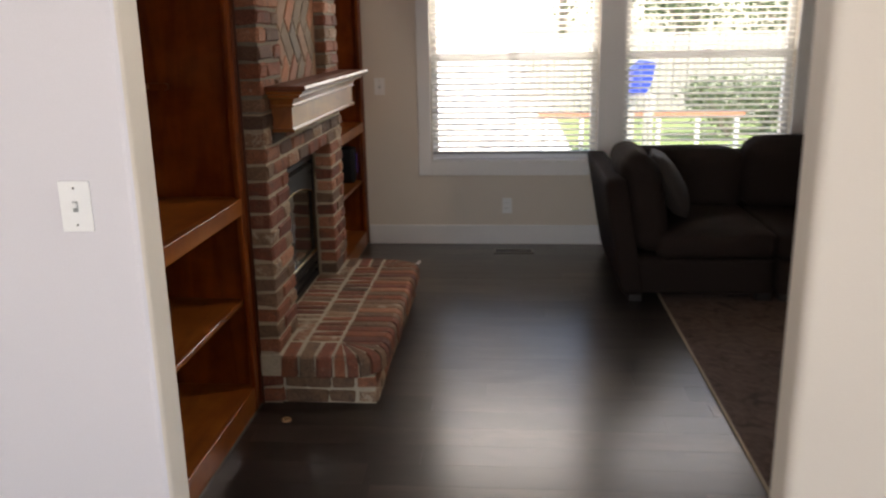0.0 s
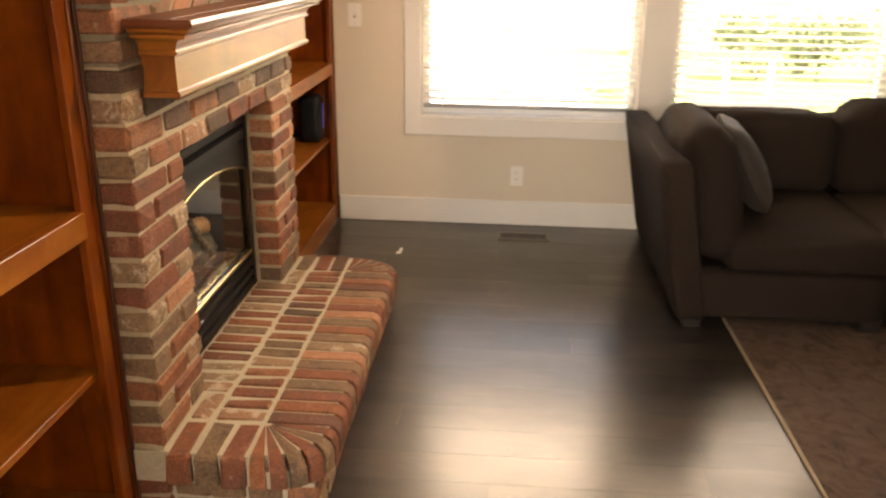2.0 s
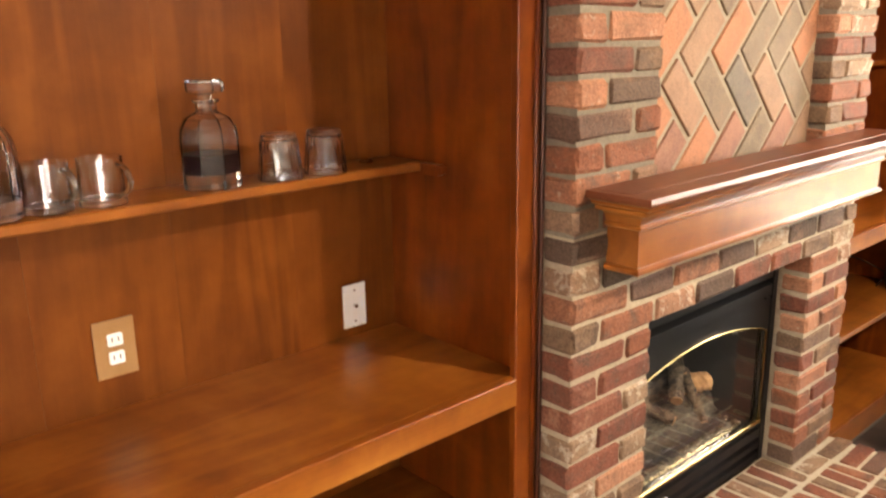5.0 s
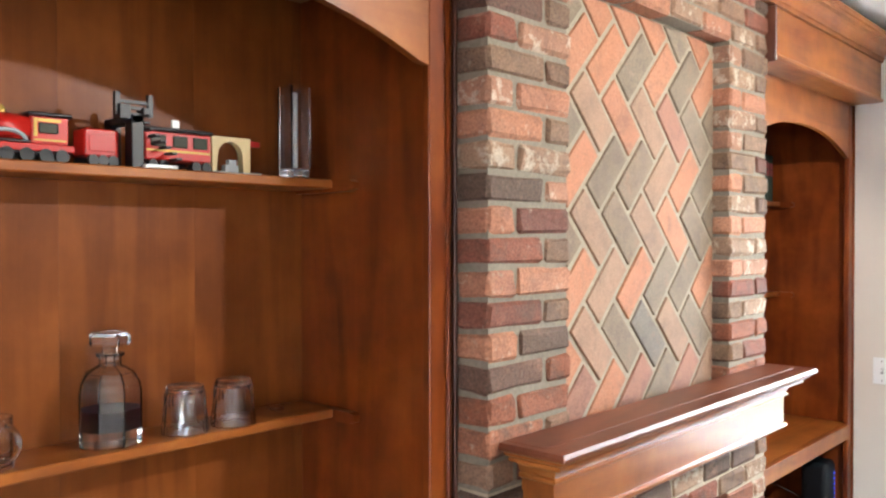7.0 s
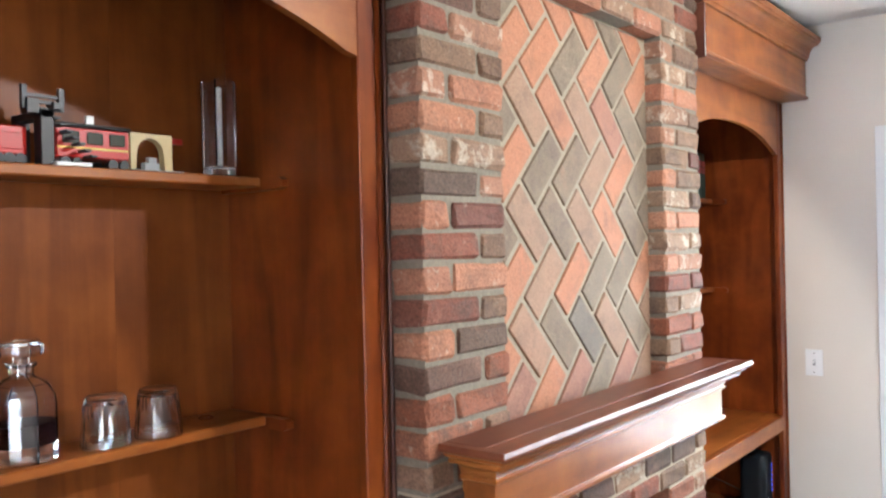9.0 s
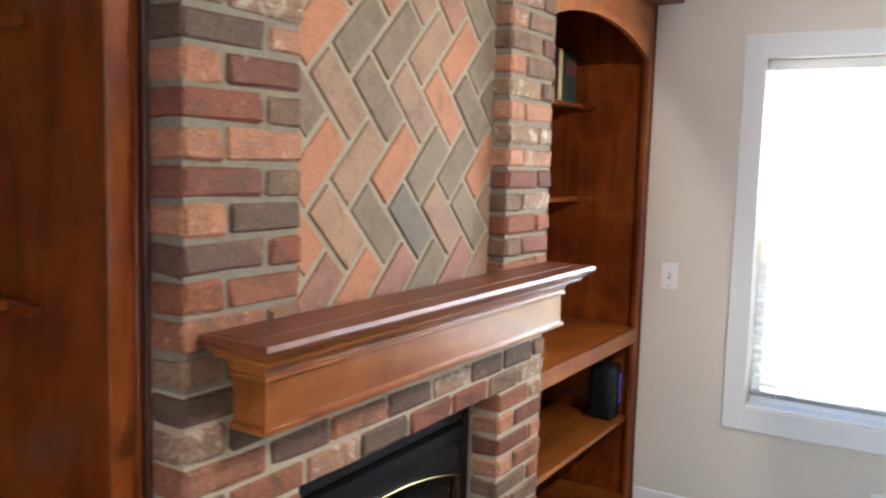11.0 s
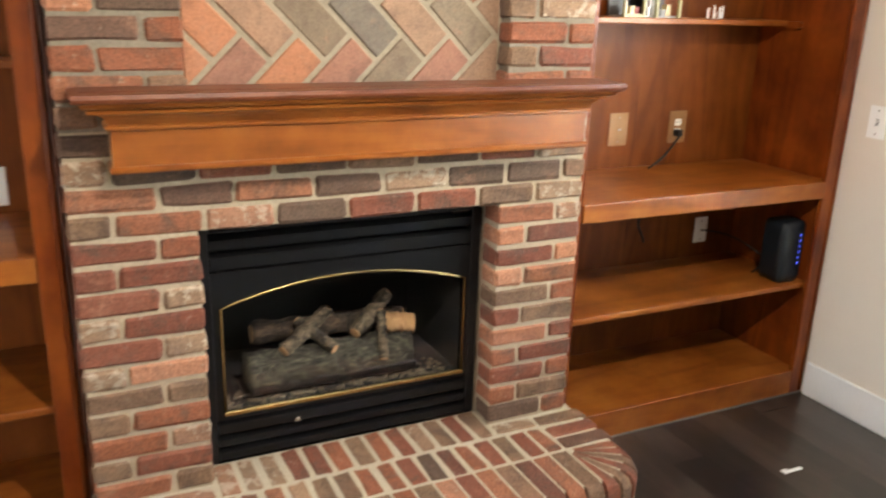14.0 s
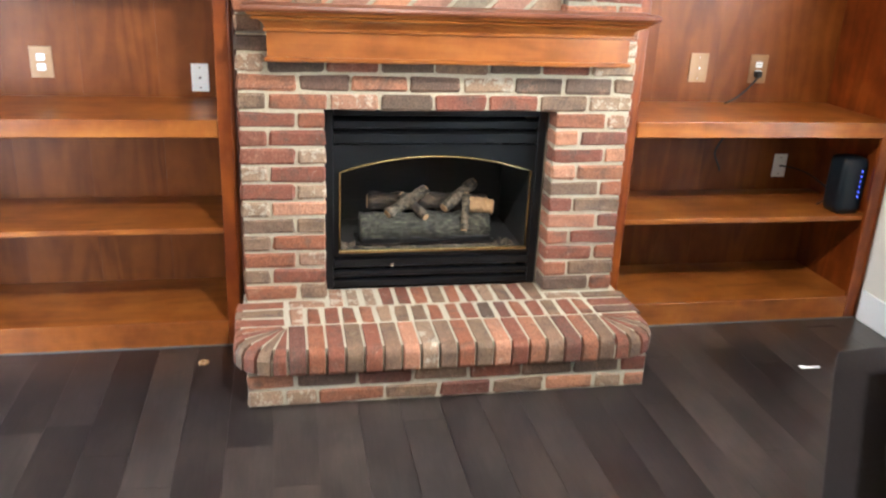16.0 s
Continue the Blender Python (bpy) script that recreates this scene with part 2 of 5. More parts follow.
PILLOW = plain("taupe_velvet", (0.028, 0.0195, 0.0155), 0.85, 0, 0.3, 300, 0.4)
FOOT = plain("dark_foot_wood", (0.012, 0.009, 0.008), 0.5)
DARK_PLASTIC = plain("dark_teal_plastic", (0.006, 0.012, 0.018), 0.45, 0, 0.1, 80, 0.05)
CABLE = plain("black_rubber", (0.012, 0.012, 0.012), 0.5)
LED = glow("blue_led", (0.10, 0.14, 1.0), 0.08)
GLASS = glass_mat("clear_glass", (1, 1, 1), 0.0, 1.47)
FIRE_GLASS = glass_mat("fire_glass", (1, 1, 1), 0.0, 1.33)
PANE = glass_mat("window_glass", (1, 1, 1), 0.0, 1.1)
WINE = plain("dark_liquor", (0.010, 0.0015, 0.004), 0.5, 0, 0.05, 60, 0)
WINE.node_tree.nodes["Principled BSDF"].inputs["Specular IOR Level"].default_value = 0.05
GREENISH = glass_mat("thick_glass", (0.86, 0.95, 0.90))
TOY_RED = plain("red_toy_plastic", (0.42, 0.013, 0.008), 0.3, 0, 0.05, 60, 0)
TOY_BLACK = plain("black_toy_plastic", (0.005, 0.005, 0.006), 0.4, 0, 0.05, 60, 0)
TOY_TAN = plain("tan_toy_plastic", (0.55, 0.42, 0.20), 0.3, 0, 0.05, 60, 0)
TOY_GREY = plain("grey_toy_plastic", (0.30, 0.31, 0.30), 0.3, 0, 0.05, 60, 0)
TOY_GOLD = plain("gold_toy_plastic", (0.42, 0.26, 0.05), 0.35, 0.4, 0.05, 60, 0)
TOY_WHITE = plain("white_toy_plastic", (0.75, 0.74, 0.70), 0.3, 0, 0.03, 60, 0)
TOY_WINDOW = plain("smoked_toy_window", (0.05, 0.048, 0.035), 0.15, 0, 0.1, 60, 0)
# Dark brown that paints the shade inside the toy house.
TOY_SHADE = plain("shaded_toy_plastic", (0.06, 0.05, 0.04), 0.4, 0, 0.1, 60, 0)
TOY_OLIVE = plain("pale_olive_plastic", (0.38, 0.35, 0.16), 0.3, 0, 0.05, 60, 0)
BOOK_RED = plain("dark_red_cloth", (0.055, 0.014, 0.011), 0.6)
BOOK_CREAM = plain("cream_cloth", (0.55, 0.42, 0.20), 0.6)
BOOK_GREEN = plain("dark_green_cloth", (0.012, 0.035, 0.022), 0.55)
BOOK_BAND = plain("red_spine_label", (0.22, 0.03, 0.03), 0.5)
PAPER = plain("page_paper", (0.62, 0.56, 0.44), 0.8)
STEEL = plain("bright_steel", (0.62, 0.62, 0.62), 0.25, 1.0, 0.05, 60, 0)
# White painted for bright light: a floor glint and the ornament's gleam.
GLEAM_WHITE = plain("gleam_white", (0.95, 0.95, 0.95), 0.15, 0.0, 0.02, 60, 0)
SEALANT = plain("grey_sealant", (0.13, 0.13, 0.125), 0.6)
VENT = plain("bronze_vent", (0.14, 0.115, 0.09), 0.4, 0.6, 0.1, 60, 0)


def floor_mat():
    m, nt, b = nodes_of("dark_plank")
    info = nt.nodes.new("ShaderNodeObjectInfo")
    tone = ramp(nt, info.outputs["Random"], [(0.0, (0.025, 0.0212, 0.0214)), (0.4, (0.034, 0.0288, 0.0286)), (0.7, (0.045, 0.0375, 0.0358)), (0.9, (0.060, 0.0485, 0.0440)), (1.0, (0.030, 0.0262, 0.0266))])
    cloud = noise_tex(nt, coords(nt, (2.2, 5.5, 5.5)), 1.0, 5.0, 0.62, 0.3)
    fine = noise_tex(nt, coords(nt, (6, 120, 120)), 1.0, 3.0, 0.6)
    c = mix(nt, 0.85, tone, ramp(nt, cloud, [(0.30, (0.48, 0.48, 0.50)), (0.50, (0.85, 0.84, 0.83)), (0.70, (1.5, 1.42, 1.32))]), "MULTIPLY")
    c = mix(nt, 0.45, c, ramp(nt, fine, [(0.3, (0.55, 0.55, 0.55)), (0.7, (1.0, 1.0, 1.0))]), "MULTIPLY")
    nt.links.new(c, b.inputs["Base Color"])
    gloss = noise_tex(nt, coords(nt, (1.2, 9, 9)), 1.0, 2.0, 0.4)
    nt.links.new(ramp(nt, gloss, [(0.3, (0.29, 0.29, 0.29)), (0.7, (0.33, 0.33, 0.33))]), b.inputs["Roughness"])
    b.inputs["Coat Weight"].default_value = 0.50
    b.inputs["Coat Tint"].default_value = (1.0, 0.94, 0.84, 1)
    b.inputs["Specular IOR Level"].default_value = 0.32
    b.inputs["Specular Tint"].default_value = (1.0, 0.90, 0.78, 1)
    b.inputs["Coat Roughness"].default_value = 0.22
    bump(nt, b, fine, 0.04, 0.001)
    return m


def rug_mat():
    m, nt, b = nodes_of("mottled_rug")
    v = coords(nt, (1, 1, 1), False)
    a = noise_tex(nt, v, 11.0, 7.0, 0.75, 1.2)
    p = noise_tex(nt, v, 320.0, 2.0, 0.6)
    c = ramp(nt, a, [(0.36, (0.046, 0.025, 0.019)), (0.46, (0.098, 0.060, 0.044)), (0.60, (0.140, 0.091, 0.067))])
    c = mix(nt, 0.5, c, ramp(nt, p, [(0.3, (0.45, 0.45, 0.45)), (0.7, (1.2, 1.2, 1.2))]), "MULTIPLY")
    nt.links.new(c, b.inputs["Base Color"])
    b.inputs["Roughness"].default_value = 0.95
    bump(nt, b, p, 0.8, 0.004)
    return m


PLANK, RUG = floor_mat(), rug_mat()
RUG_EDGE = plain("rug_binding", (0.36, 0.29, 0.21), 0.9, 0, 0.2, 200, 0.4)
GRASS = plain("lawn", (0.14, 0.20, 0.07), 0.9, 0, 0.5, 9, 0.3)
LEAF = plain("leaf", (0.12, 0.165, 0.080), 0.6, 0, 0.5, 6, 0)
TRUNK = plain("tree_bark", (0.26, 0.22, 0.18), 0.9, 0, 0.4, 30, 0.6)
FENCE = plain("grey_fence_wood", (0.50, 0.48, 0.43), 0.9, 0, 0.3, 20, 0.4)
BLUE_PLAY = plain("blue_play_plastic", (0.02, 0.06, 0.50), 0.4, 0, 0.05, 30, 0)
RED_RAIL = plain("red_painted_rail", (0.58, 0.24, 0.14), 0.6, 0, 0.1, 30, 0)
# Pale so that the ground bounces sunlight indoors.
BOUNCE_GROUND = plain("pale_bounce_ground", (0.72, 0.70, 0.66), 0.9, 0, 0.1, 20, 0.2)
SIDING = plain("pale_siding", (0.80, 0.79, 0.76), 0.7, 0, 0.05, 30, 0.1)

# ---- builders ----
ORIGIN = {}


def thing(name, loc, label, category, group="", kind=""):
    """An empty at a thing's base; its parts are given in world metres."""
    ob = new(name)
    ob.location = loc
    ob.empty_display_size = 0.05
    ORIGIN[ob] = Vector(loc)
    return tagged(ob, label, category, group, kind)


def part(name, bm, material, parent=None, label="", smooth=False):
    """Links a bmesh as one mesh object under a thing or a part."""
    me = bpy.data.meshes.new(name)
    bmesh.ops.recalc_face_normals(bm, faces=bm.faces)
    bm.to_mesh(me)
    bm.free()
    return part_mesh(name, me, material, parent, label, smooth)


def part_mesh(name, me, material, parent=None, label="", smooth=False, loc=None, rot=None):
    if material and not me.materials:
        me.materials.append(material)
    if smooth:
        me.polygons.foreach_set("use_smooth", [True] * len(me.polygons))
    ob = new(name, me)
    if parent:
        ob.parent = parent
        if parent in ORIGIN:
            ob.matrix_parent_inverse = Matrix.Translation(-ORIGIN[parent])
    if loc is not None:
        ob.location = loc
    if rot is not None:
        ob.rotation_euler = rot
    return tagged(ob, label)


def solid(bm, x0, x1, y0, y1, z0, z1, bev=0.0, seg=1):
    """Adds a box, with its edges rounded, to a bmesh."""
    r = bmesh.ops.create_cube(bm, size=1.0)
    vs = r["verts"]
    for v in vs:
        v.co = Vector(((x0 + x1) / 2 + v.co.x * (x1 - x0), (y0 + y1) / 2 + v.co.y * (y1 - y0), (z0 + z1) / 2 + v.co.z * (z1 - z0)))
    if bev:
        es = list({e for v in vs for e in v.link_edges})
        bmesh.ops.bevel(bm, geom=es, offset=bev, segments=seg, profile=0.5, affect="EDGES")
    return vs


def box(x0, x1, y0, y1, z0, z1, bev=0.0, seg=1):
    bm = bmesh.new()
    solid(bm, x0, x1, y0, y1, z0, z1, bev, seg)
    return bm


def boxes(rows, bev=0.0):
    bm = bmesh.new()
    for r in rows:
        solid(bm, *r, bev)
    return bm


def prism(points, axis, a, b, bev=0.0):
    """A closed outline, given in the two other axes in their order, drawn out along one axis."""
    bm = bmesh.new()
    k = "xyz".index(axis)

    def at(p, h):
        c = list(p)
        c.insert(k, h)
        return bm.verts.new(c)
    lo = [at(p, a) for p in points]
    hi = [at(p, b) for p in points]
    n = len(points)
    bm.faces.new(lo)
    bm.faces.new(hi[::-1])
    for i in range(n):
        bm.faces.new((lo[i], hi[i], hi[(i + 1) % n], lo[(i + 1) % n]))
    bmesh.ops.recalc_face_normals(bm, faces=bm.faces)
    if bev:
        bmesh.ops.bevel(bm, geom=list(bm.edges), offset=bev, segments=1, affect="EDGES")
    return bm


def lathe(profile, center, n=24):
    """Turns (radius, height) pairs round an upright axis."""
    bm = bmesh.new()
    cx, cy, cz = center
    rings = []
    for r, h in profile:
        if r < 1e-5:
            rings.append([bm.verts.new((cx, cy, cz + h))])
        else:
            rings.append([bm.verts.new((cx + r * math.cos(2 * math.pi * i / n), cy + r * math.sin(2 * math.pi * i / n), cz + h)) for i in range(n)])
    for a, b in zip(rings, rings[1:]):
        for i in range(n):
            j = (i + 1) % n
            if len(a) == 1 and len(b) == 1:
                continue
            if len(a) == 1:
                bm.faces.new((a[0], b[j], b[i]))
            elif len(b) == 1:
                bm.faces.new((a[i], a[j], b[0]))
            else:
                bm.faces.new((a[i], a[j], b[j], b[i]))
    return bm


def soft(x0, x1, y0, y1, z0, z1, r, puff=0.0, cuts=11, wrinkle=0.0, seed=0):
    """A padded block: rounded all over, its faces swollen a little."""
    bm = bmesh.new()
    bmesh.ops.create_cube(bm, size=2.0)
    bmesh.ops.subdivide_edges(bm, edges=list(bm.edges), cuts=cuts, use_grid_fill=True)
    h = Vector(((x1 - x0) / 2, (y1 - y0) / 2, (z1 - z0) / 2))
    c = Vector(((x0 + x1) / 2, (y0 + y1) / 2, (z0 + z1) / 2))
    r = min(r, *h)
    for v in bm.verts:
        u = v.co.copy()
        p = Vector((u.x * h.x, u.y * h.y, u.z * h.z))
        q = Vector([max(-(h[i] - r), min(h[i] - r, p[i])) for i in range(3)])
        d = p - q
        if d.length > 1e-6:
            p = q + d.normalized() * r
        for i in range(3):
            if abs(abs(u[i]) - 1) < 1e-4:
                j, k = (i + 1) % 3, (i + 2) % 3
                p[i] += math.copysign(puff * (1 - u[j] ** 2) * (1 - u[k] ** 2), u[i])
        if wrinkle:
            w = noise.noise((p + c) * 9 + Vector((seed, 0, 0)))
            p += Vector((1, 1, 1)) * wrinkle * w
        v.co = p + c
    return bm


def tube(points, r, n=8):
    """A round bar through a row of points."""
    bm = bmesh.new()
    pts = [Vector(p) for p in points]
    rings = []
    for i, p in enumerate(pts):
        d = (pts[min(i + 1, len(pts) - 1)] - pts[max(i - 1, 0)]).normalized()
        a = d.orthogonal().normalized() if not rings else (rings_a - d * rings_a.dot(d)).normalized()
        rings_a = a
        b = d.cross(a)
        rings.append([bm.verts.new(p + (a * math.cos(2 * math.pi * k / n) + b * math.sin(2 * math.pi * k / n)) * r) for k in range(n)])
    for a, b in zip(rings, rings[1:]):
        for k in range(n):
            bm.faces.new((a[k], a[(k + 1) % n], b[(k + 1) % n], b[k]))
    bm.faces.new(rings[0])
    bm.faces.new(rings[-1][::-1])
    return bm


def bow(a, b, sag, n=14):
    a, b = Vector(a), Vector(b)
    return [a.lerp(b, i / n) + Vector((0, 0, -sag * math.sin(math.pi * i / n))) for i in range(n + 1)]

# ---- the shell of the room ----
WY, CZ = 2.09, 2.80           # window wall, ceiling height
XR, YH = 5.3, -6.6            # far side wall, end of the hall
WINS = [(0.405, 1.635), (1.82, 3.015), (3.20, 4.395)]
WB, WT = 0.64, 2.19


def structure(name, bm, material, label):
    return tagged(part(name, bm, material), label, name.split("_")[0], "", "structure")


rows = [(-0.80, WINS[0][0], WY, WY + 0.16, 0, CZ), (WINS[2][1], XR, WY, WY + 0.16, 0, CZ)]
for (a, b) in WINS:
    rows += [(a, b, WY, WY + 0.16, 0, WB), (a, b, WY, WY + 0.16, WT, CZ)]
for (a, b), (c, d) in zip(WINS, WINS[1:]):
    rows.append((b, c, WY, WY + 0.16, 0, CZ))
structure("wall_north", boxes(rows), WALL, "greige painted wall with three large windows")
structure("wall_west", box(-0.92, -0.80, YH, WY + 0.16, 0, CZ), WALL, "plain greige wall behind the bookcases")
# The hall opening is unseen, added and sized to let light in.
structure("wall_east", boxes([(XR, XR + 0.12, -2.2, WY + 0.16, 0, CZ), (XR, XR + 0.12, YH, -5.3, 0, CZ), (XR, XR + 0.12, -5.3, -2.2, 2.6, CZ), (XR, XR + 0.12, -5.3, -2.2, 0, 0.05)]), WALL, "plain greige side wall with an unseen opening added to light the hall")
# the wall between hall and room, with a wide passage whose corners are rounded


def passage_end(x0, x1, rounded):
    s = 1 if rounded == "high" else -1
    tip = x1 if s > 0 else x0
    pts = []
    for cy, a0 in ((-2.07 - 0.022, 90), (-2.20 + 0.022, 0)):
        for k in range(5):
            a = radians(a0 - 22.5 * k)
            pts.append((tip - s * 0.022 + s * 0.022 * math.cos(a), cy + 0.022 * math.sin(a)))
    far = x0 if s > 0 else x1
    pts += [(far, -2.20), (far, -2.07)]
    return prism(pts, "z", 0, CZ)


west_end = structure("wall_passage_west", passage_end(-0.80, 0.11, "high"), HALL, "pale painted wall end, warmer room light painted onto its rounded corner")
# Greige on the room-facing faces puts the room's warmer light into the colour.
west_end.data.materials.append(WALL)
for face in west_end.data.polygons:
    if face.normal.x > 0.6 or face.normal.y > 0.6:
        face.material_index = 1
structure("wall_passage_east", passage_end(1.68, XR, "low"), WALL, "painted wall end with rounded corners")
structure("wall_passage_head", box(0.11, 1.68, -2.199, -2.071, 2.42, CZ), HALL, "painted lintel over the passage")
# Unseen opening, added to light the hall from behind.
structure("wall_south", boxes([(-0.80, -0.75, YH - 0.12, YH, 0, CZ), (0.9, XR, YH - 0.12, YH, 0, CZ), (-0.75, 0.9, YH - 0.12, YH, 2.6, CZ), (-0.75, 0.9, YH - 0.12, YH, 0, 0.05)]), HALL, "pale hall wall with an unseen opening added to let light in")
structure("ceiling", box(-0.92, XR + 0.12, YH - 0.12, WY + 0.16, CZ, CZ + 0.1), CEIL, "white textured ceiling")
sub = structure("floor", box(-0.92, XR + 0.12, YH - 0.12, WY + 0.16, -0.12, -0.004), SOOT_SHADE, "dark stained wide-plank wooden floor")
structure("baseboard", boxes([(-0.085, XR, WY - 0.015, WY, 0.0, 0.15)], 0.003), TRIM, "tall white painted baseboard under the windows")

# windows, casings, blinds


def window(i, a, b):
    w = thing("window_%d" % (i + 1), ((a + b) / 2, WY + 0.05, WB), "white vinyl single-hung window with wide white casing", "window", "", "structure")
    y0, y1 = WY + 0.085, WY + 0.145
    f = 0.045
    part("window_frame", boxes([(a, a + f, y0, y1, WB, WT), (b - f, b, y0, y1, WB, WT), (a + f, b - f, y0, y1, WB, WB + f), (a + f, b - f, y0, y1, WT - f, WT)], 0.004), VINYL, w)
    part("meeting_rail", box(a + f, b - f, y0 - 0.008, y1 - 0.01, 1.375, 1.425, 0.004), VINYL, w)
    for z0, z1, yy in ((WB + f, 1.375, y0 + 0.015), (1.425, WT - f, y0 + 0.035)):
        p = part("pane", box(a + f, b - f, yy, yy + 0.005, z0, z1), PANE, w)
        p.visible_shadow = False
    part("sill", box(a + 0.001, b - 0.001, WY - 0.004, y0, WB, WB + 0.012, 0.003), TRIM, w)
    part("latch", boxes([((a + b) / 2 - 0.03, (a + b) / 2 + 0.03, y0 - 0.03, y0 - 0.008, 1.425, 1.44)], 0.004), VINYL, w)
    return w


CAS = 0.095
for i, (a, b) in enumerate(WINS):
    window(i, a, b)
casing = []
L, R = WINS[0][0] - CAS, WINS[-1][1] + CAS
casing += [(L, WINS[0][0], WY - 0.02, WY, WB - CAS - 0.01, WT + CAS + 0.01), (WINS[-1][1], R, WY - 0.02, WY, WB - CAS - 0.01, WT + CAS + 0.01)]
casing += [(WINS[0][0], WINS[-1][1], WY - 0.02, WY, WB - CAS - 0.01, WB), (WINS[0][0], WINS[-1][1], WY - 0.02, WY, WT, WT + CAS + 0.01)]
for (a, b), (c, d) in zip(WINS, WINS[1:]):
    casing.append((b, c, WY - 0.02, WY, WB, WT))
structure("trim", boxes(casing, 0.003), TRIM, "flat white window casing")


def blind(a, b):
    t = thing("window_blind", ((a + b) / 2, WY + 0.04, WB), "white horizontal slat blind lowered to the sill, slats open", "blind", "blinds")
    yc = WY + 0.045
    part("headrail", box(a + 0.006, b - 0.006, yc - 0.025, yc + 0.025, WT - 0.05, WT - 0.004, 0.003), VINYL, t)
    # The rail is white; its backlit shade is painted in as grey.
    part("bottom_rail", box(a + 0.012, b - 0.012, yc - 0.024, yc + 0.024, WB + 0.050, WB + 0.070, 0.004), TOY_GREY, t, "white bottom rail with its backlit shade painted grey")
    bm = bmesh.new()
    n = 5
    prev = None
    for k in range(n + 1):
        u = k / n - 0.5
        y, z = u * 0.046, 0.0035 * (1 - 4 * u * u)
        cur = [bm.verts.new((x, y, z + dz)) for dz in (0, 0.0028) for x in (a + 0.012, b - 0.012)]
        if prev:
            bm.faces.new((prev[0], prev[1], cur[1], cur[0]))
            bm.faces.new((prev[2], cur[2], cur[3], prev[3]))
            bm.faces.new((prev[0], cur[0], cur[2], prev[2]))
            bm.faces.new((prev[1], prev[3], cur[3], cur[1]))
        else:
            bm.faces.new((cur[0], cur[1], cur[3], cur[2]))
        prev = cur
    bm.faces.new((prev[0], prev[2], prev[3], prev[1]))
    bmesh.ops.recalc_face_normals(bm, faces=bm.faces)
    me = bpy.data.meshes.new("slat")
    bm.to_mesh(me)
    bm.free()
    z = WB + 0.100
    while z < WT - 0.06:
        part_mesh("slat", me, SLAT, t, loc=(0, yc, z), rot=(radians(12 + random.uniform(-1.5, 1.5)), 0, 0))
        z += 0.0425
    for f in (0.1, 0.5, 0.9):
        x = a + (b - a) * f
        part("ladder_cord", boxes([(x - 0.001, x + 0.001, yc - 0.024, yc - 0.0225, WB + 0.04, WT - 0.05), (x - 0.001, x + 0.001, yc + 0.0225, yc + 0.024, WB + 0.04, WT - 0.05)]), SLAT, t)
    part("tilt_wand", tube([(b - 0.08, yc - 0.03, WT - 0.05), (b - 0.082, yc - 0.032, 1.36)], 0.004, 6), SLAT, t)
    return t


for a, b in WINS:
    blind(a, b)

# ---- chimney breast ----
COURSE, Z0 = 0.0694, 0.236
JO = 0.0095                      # mortar joint
HALF, IN_L, IN_R = 0.766, -0.446, 0.456
UP_L, UP_R, REC = -0.458, 0.460, 0.060     # panel over the mantel and the depth of its recess
MID = 15                          # course behind the mantel
TOP = Z0 + 35 * COURSE
breast = thing("brick_fireplace", (-0.1, 0, 0), "tall brick chimney breast with herringbone panel above the mantel", "fireplace")
ZM, ZP = Z0 + MID * COURSE, Z0 + 32 * COURSE
core = [(-0.66, -0.008, -HALF + 0.006, IN_L - 0.006, 0, ZM), (-0.66, -0.008, IN_R + 0.006, HALF - 0.006, 0, ZM),
        (-0.66, -0.008, IN_L - 0.006, IN_R + 0.006, Z0 + 11 * COURSE + 0.006, ZM),
        (-0.66, -0.008, -HALF + 0.006, UP_L - 0.006, ZM, TOP), (-0.66, -0.008, UP_R + 0.006, HALF - 0.006, ZM, TOP),
        (-0.66, -0.008, UP_L - 0.006, UP_R + 0.006, ZP + 0.006, TOP),
        (-0.66, -REC - 0.003, UP_L - 0.006, UP_R + 0.006, ZM, ZP + 0.006)]
for c6 in core:
    part("mortar_bed", box(*c6), MORTAR_PANEL if c6[1] < -0.03 else MORTAR if c6[4] >= ZM else MORTAR_PALE, breast, "sandy grey mortar")

MESHES = {}


def brick_mesh(dx, dy, dz, mat, bev=0.0085):
    """One of five slightly different worn bricks of a size."""
    key = (round(dx, 3), round(dy, 3), round(dz, 3), mat.name, random.randrange(5))
    if key not in MESHES:
        bm = box(-dx / 2, dx / 2, -dy / 2, dy / 2, -dz / 2, dz / 2, bev)
        for v in bm.verts:
            v.co += Vector([random.uniform(-0.0036, 0.0036) for _ in range(3)])
        me = bpy.data.meshes.new("brick")
        bm.to_mesh(me)
        bm.free()
        me.materials.append(mat)
        MESHES[key] = me
    return MESHES[key]


def lay(parent, x0, x1, y0, y1, z0, z1, tone):
    mat = CLAY[tone]
    j = random.uniform(-0.002, 0.002)
    return part_mesh("brick", brick_mesh(x1 - x0, y1 - y0, z1 - z0, mat), None, parent,
                     loc=((x0 + x1) / 2 + j, (y0 + y1) / 2, (z0 + z1) / 2), rot=(random.uniform(-0.004, 0.004), 0, random.uniform(-0.006, 0.006)))


def course(parent, k, y0, y1, cuts, tones, x0=-0.098, x1=0.0):
    """A row of bricks from y0 to y1 with joints at the given places."""
    edges = [y0] + list(cuts) + [y1]
    z = Z0 + k * COURSE
    for i, (a, b) in enumerate(zip(edges, edges[1:])):
        lay(parent, x0, x1, a + (JO / 2 if i else 0), b - (JO / 2 if i < len(edges) - 2 else 0), z + JO / 2, z + COURSE - JO / 2, tones[i % len(tones)])


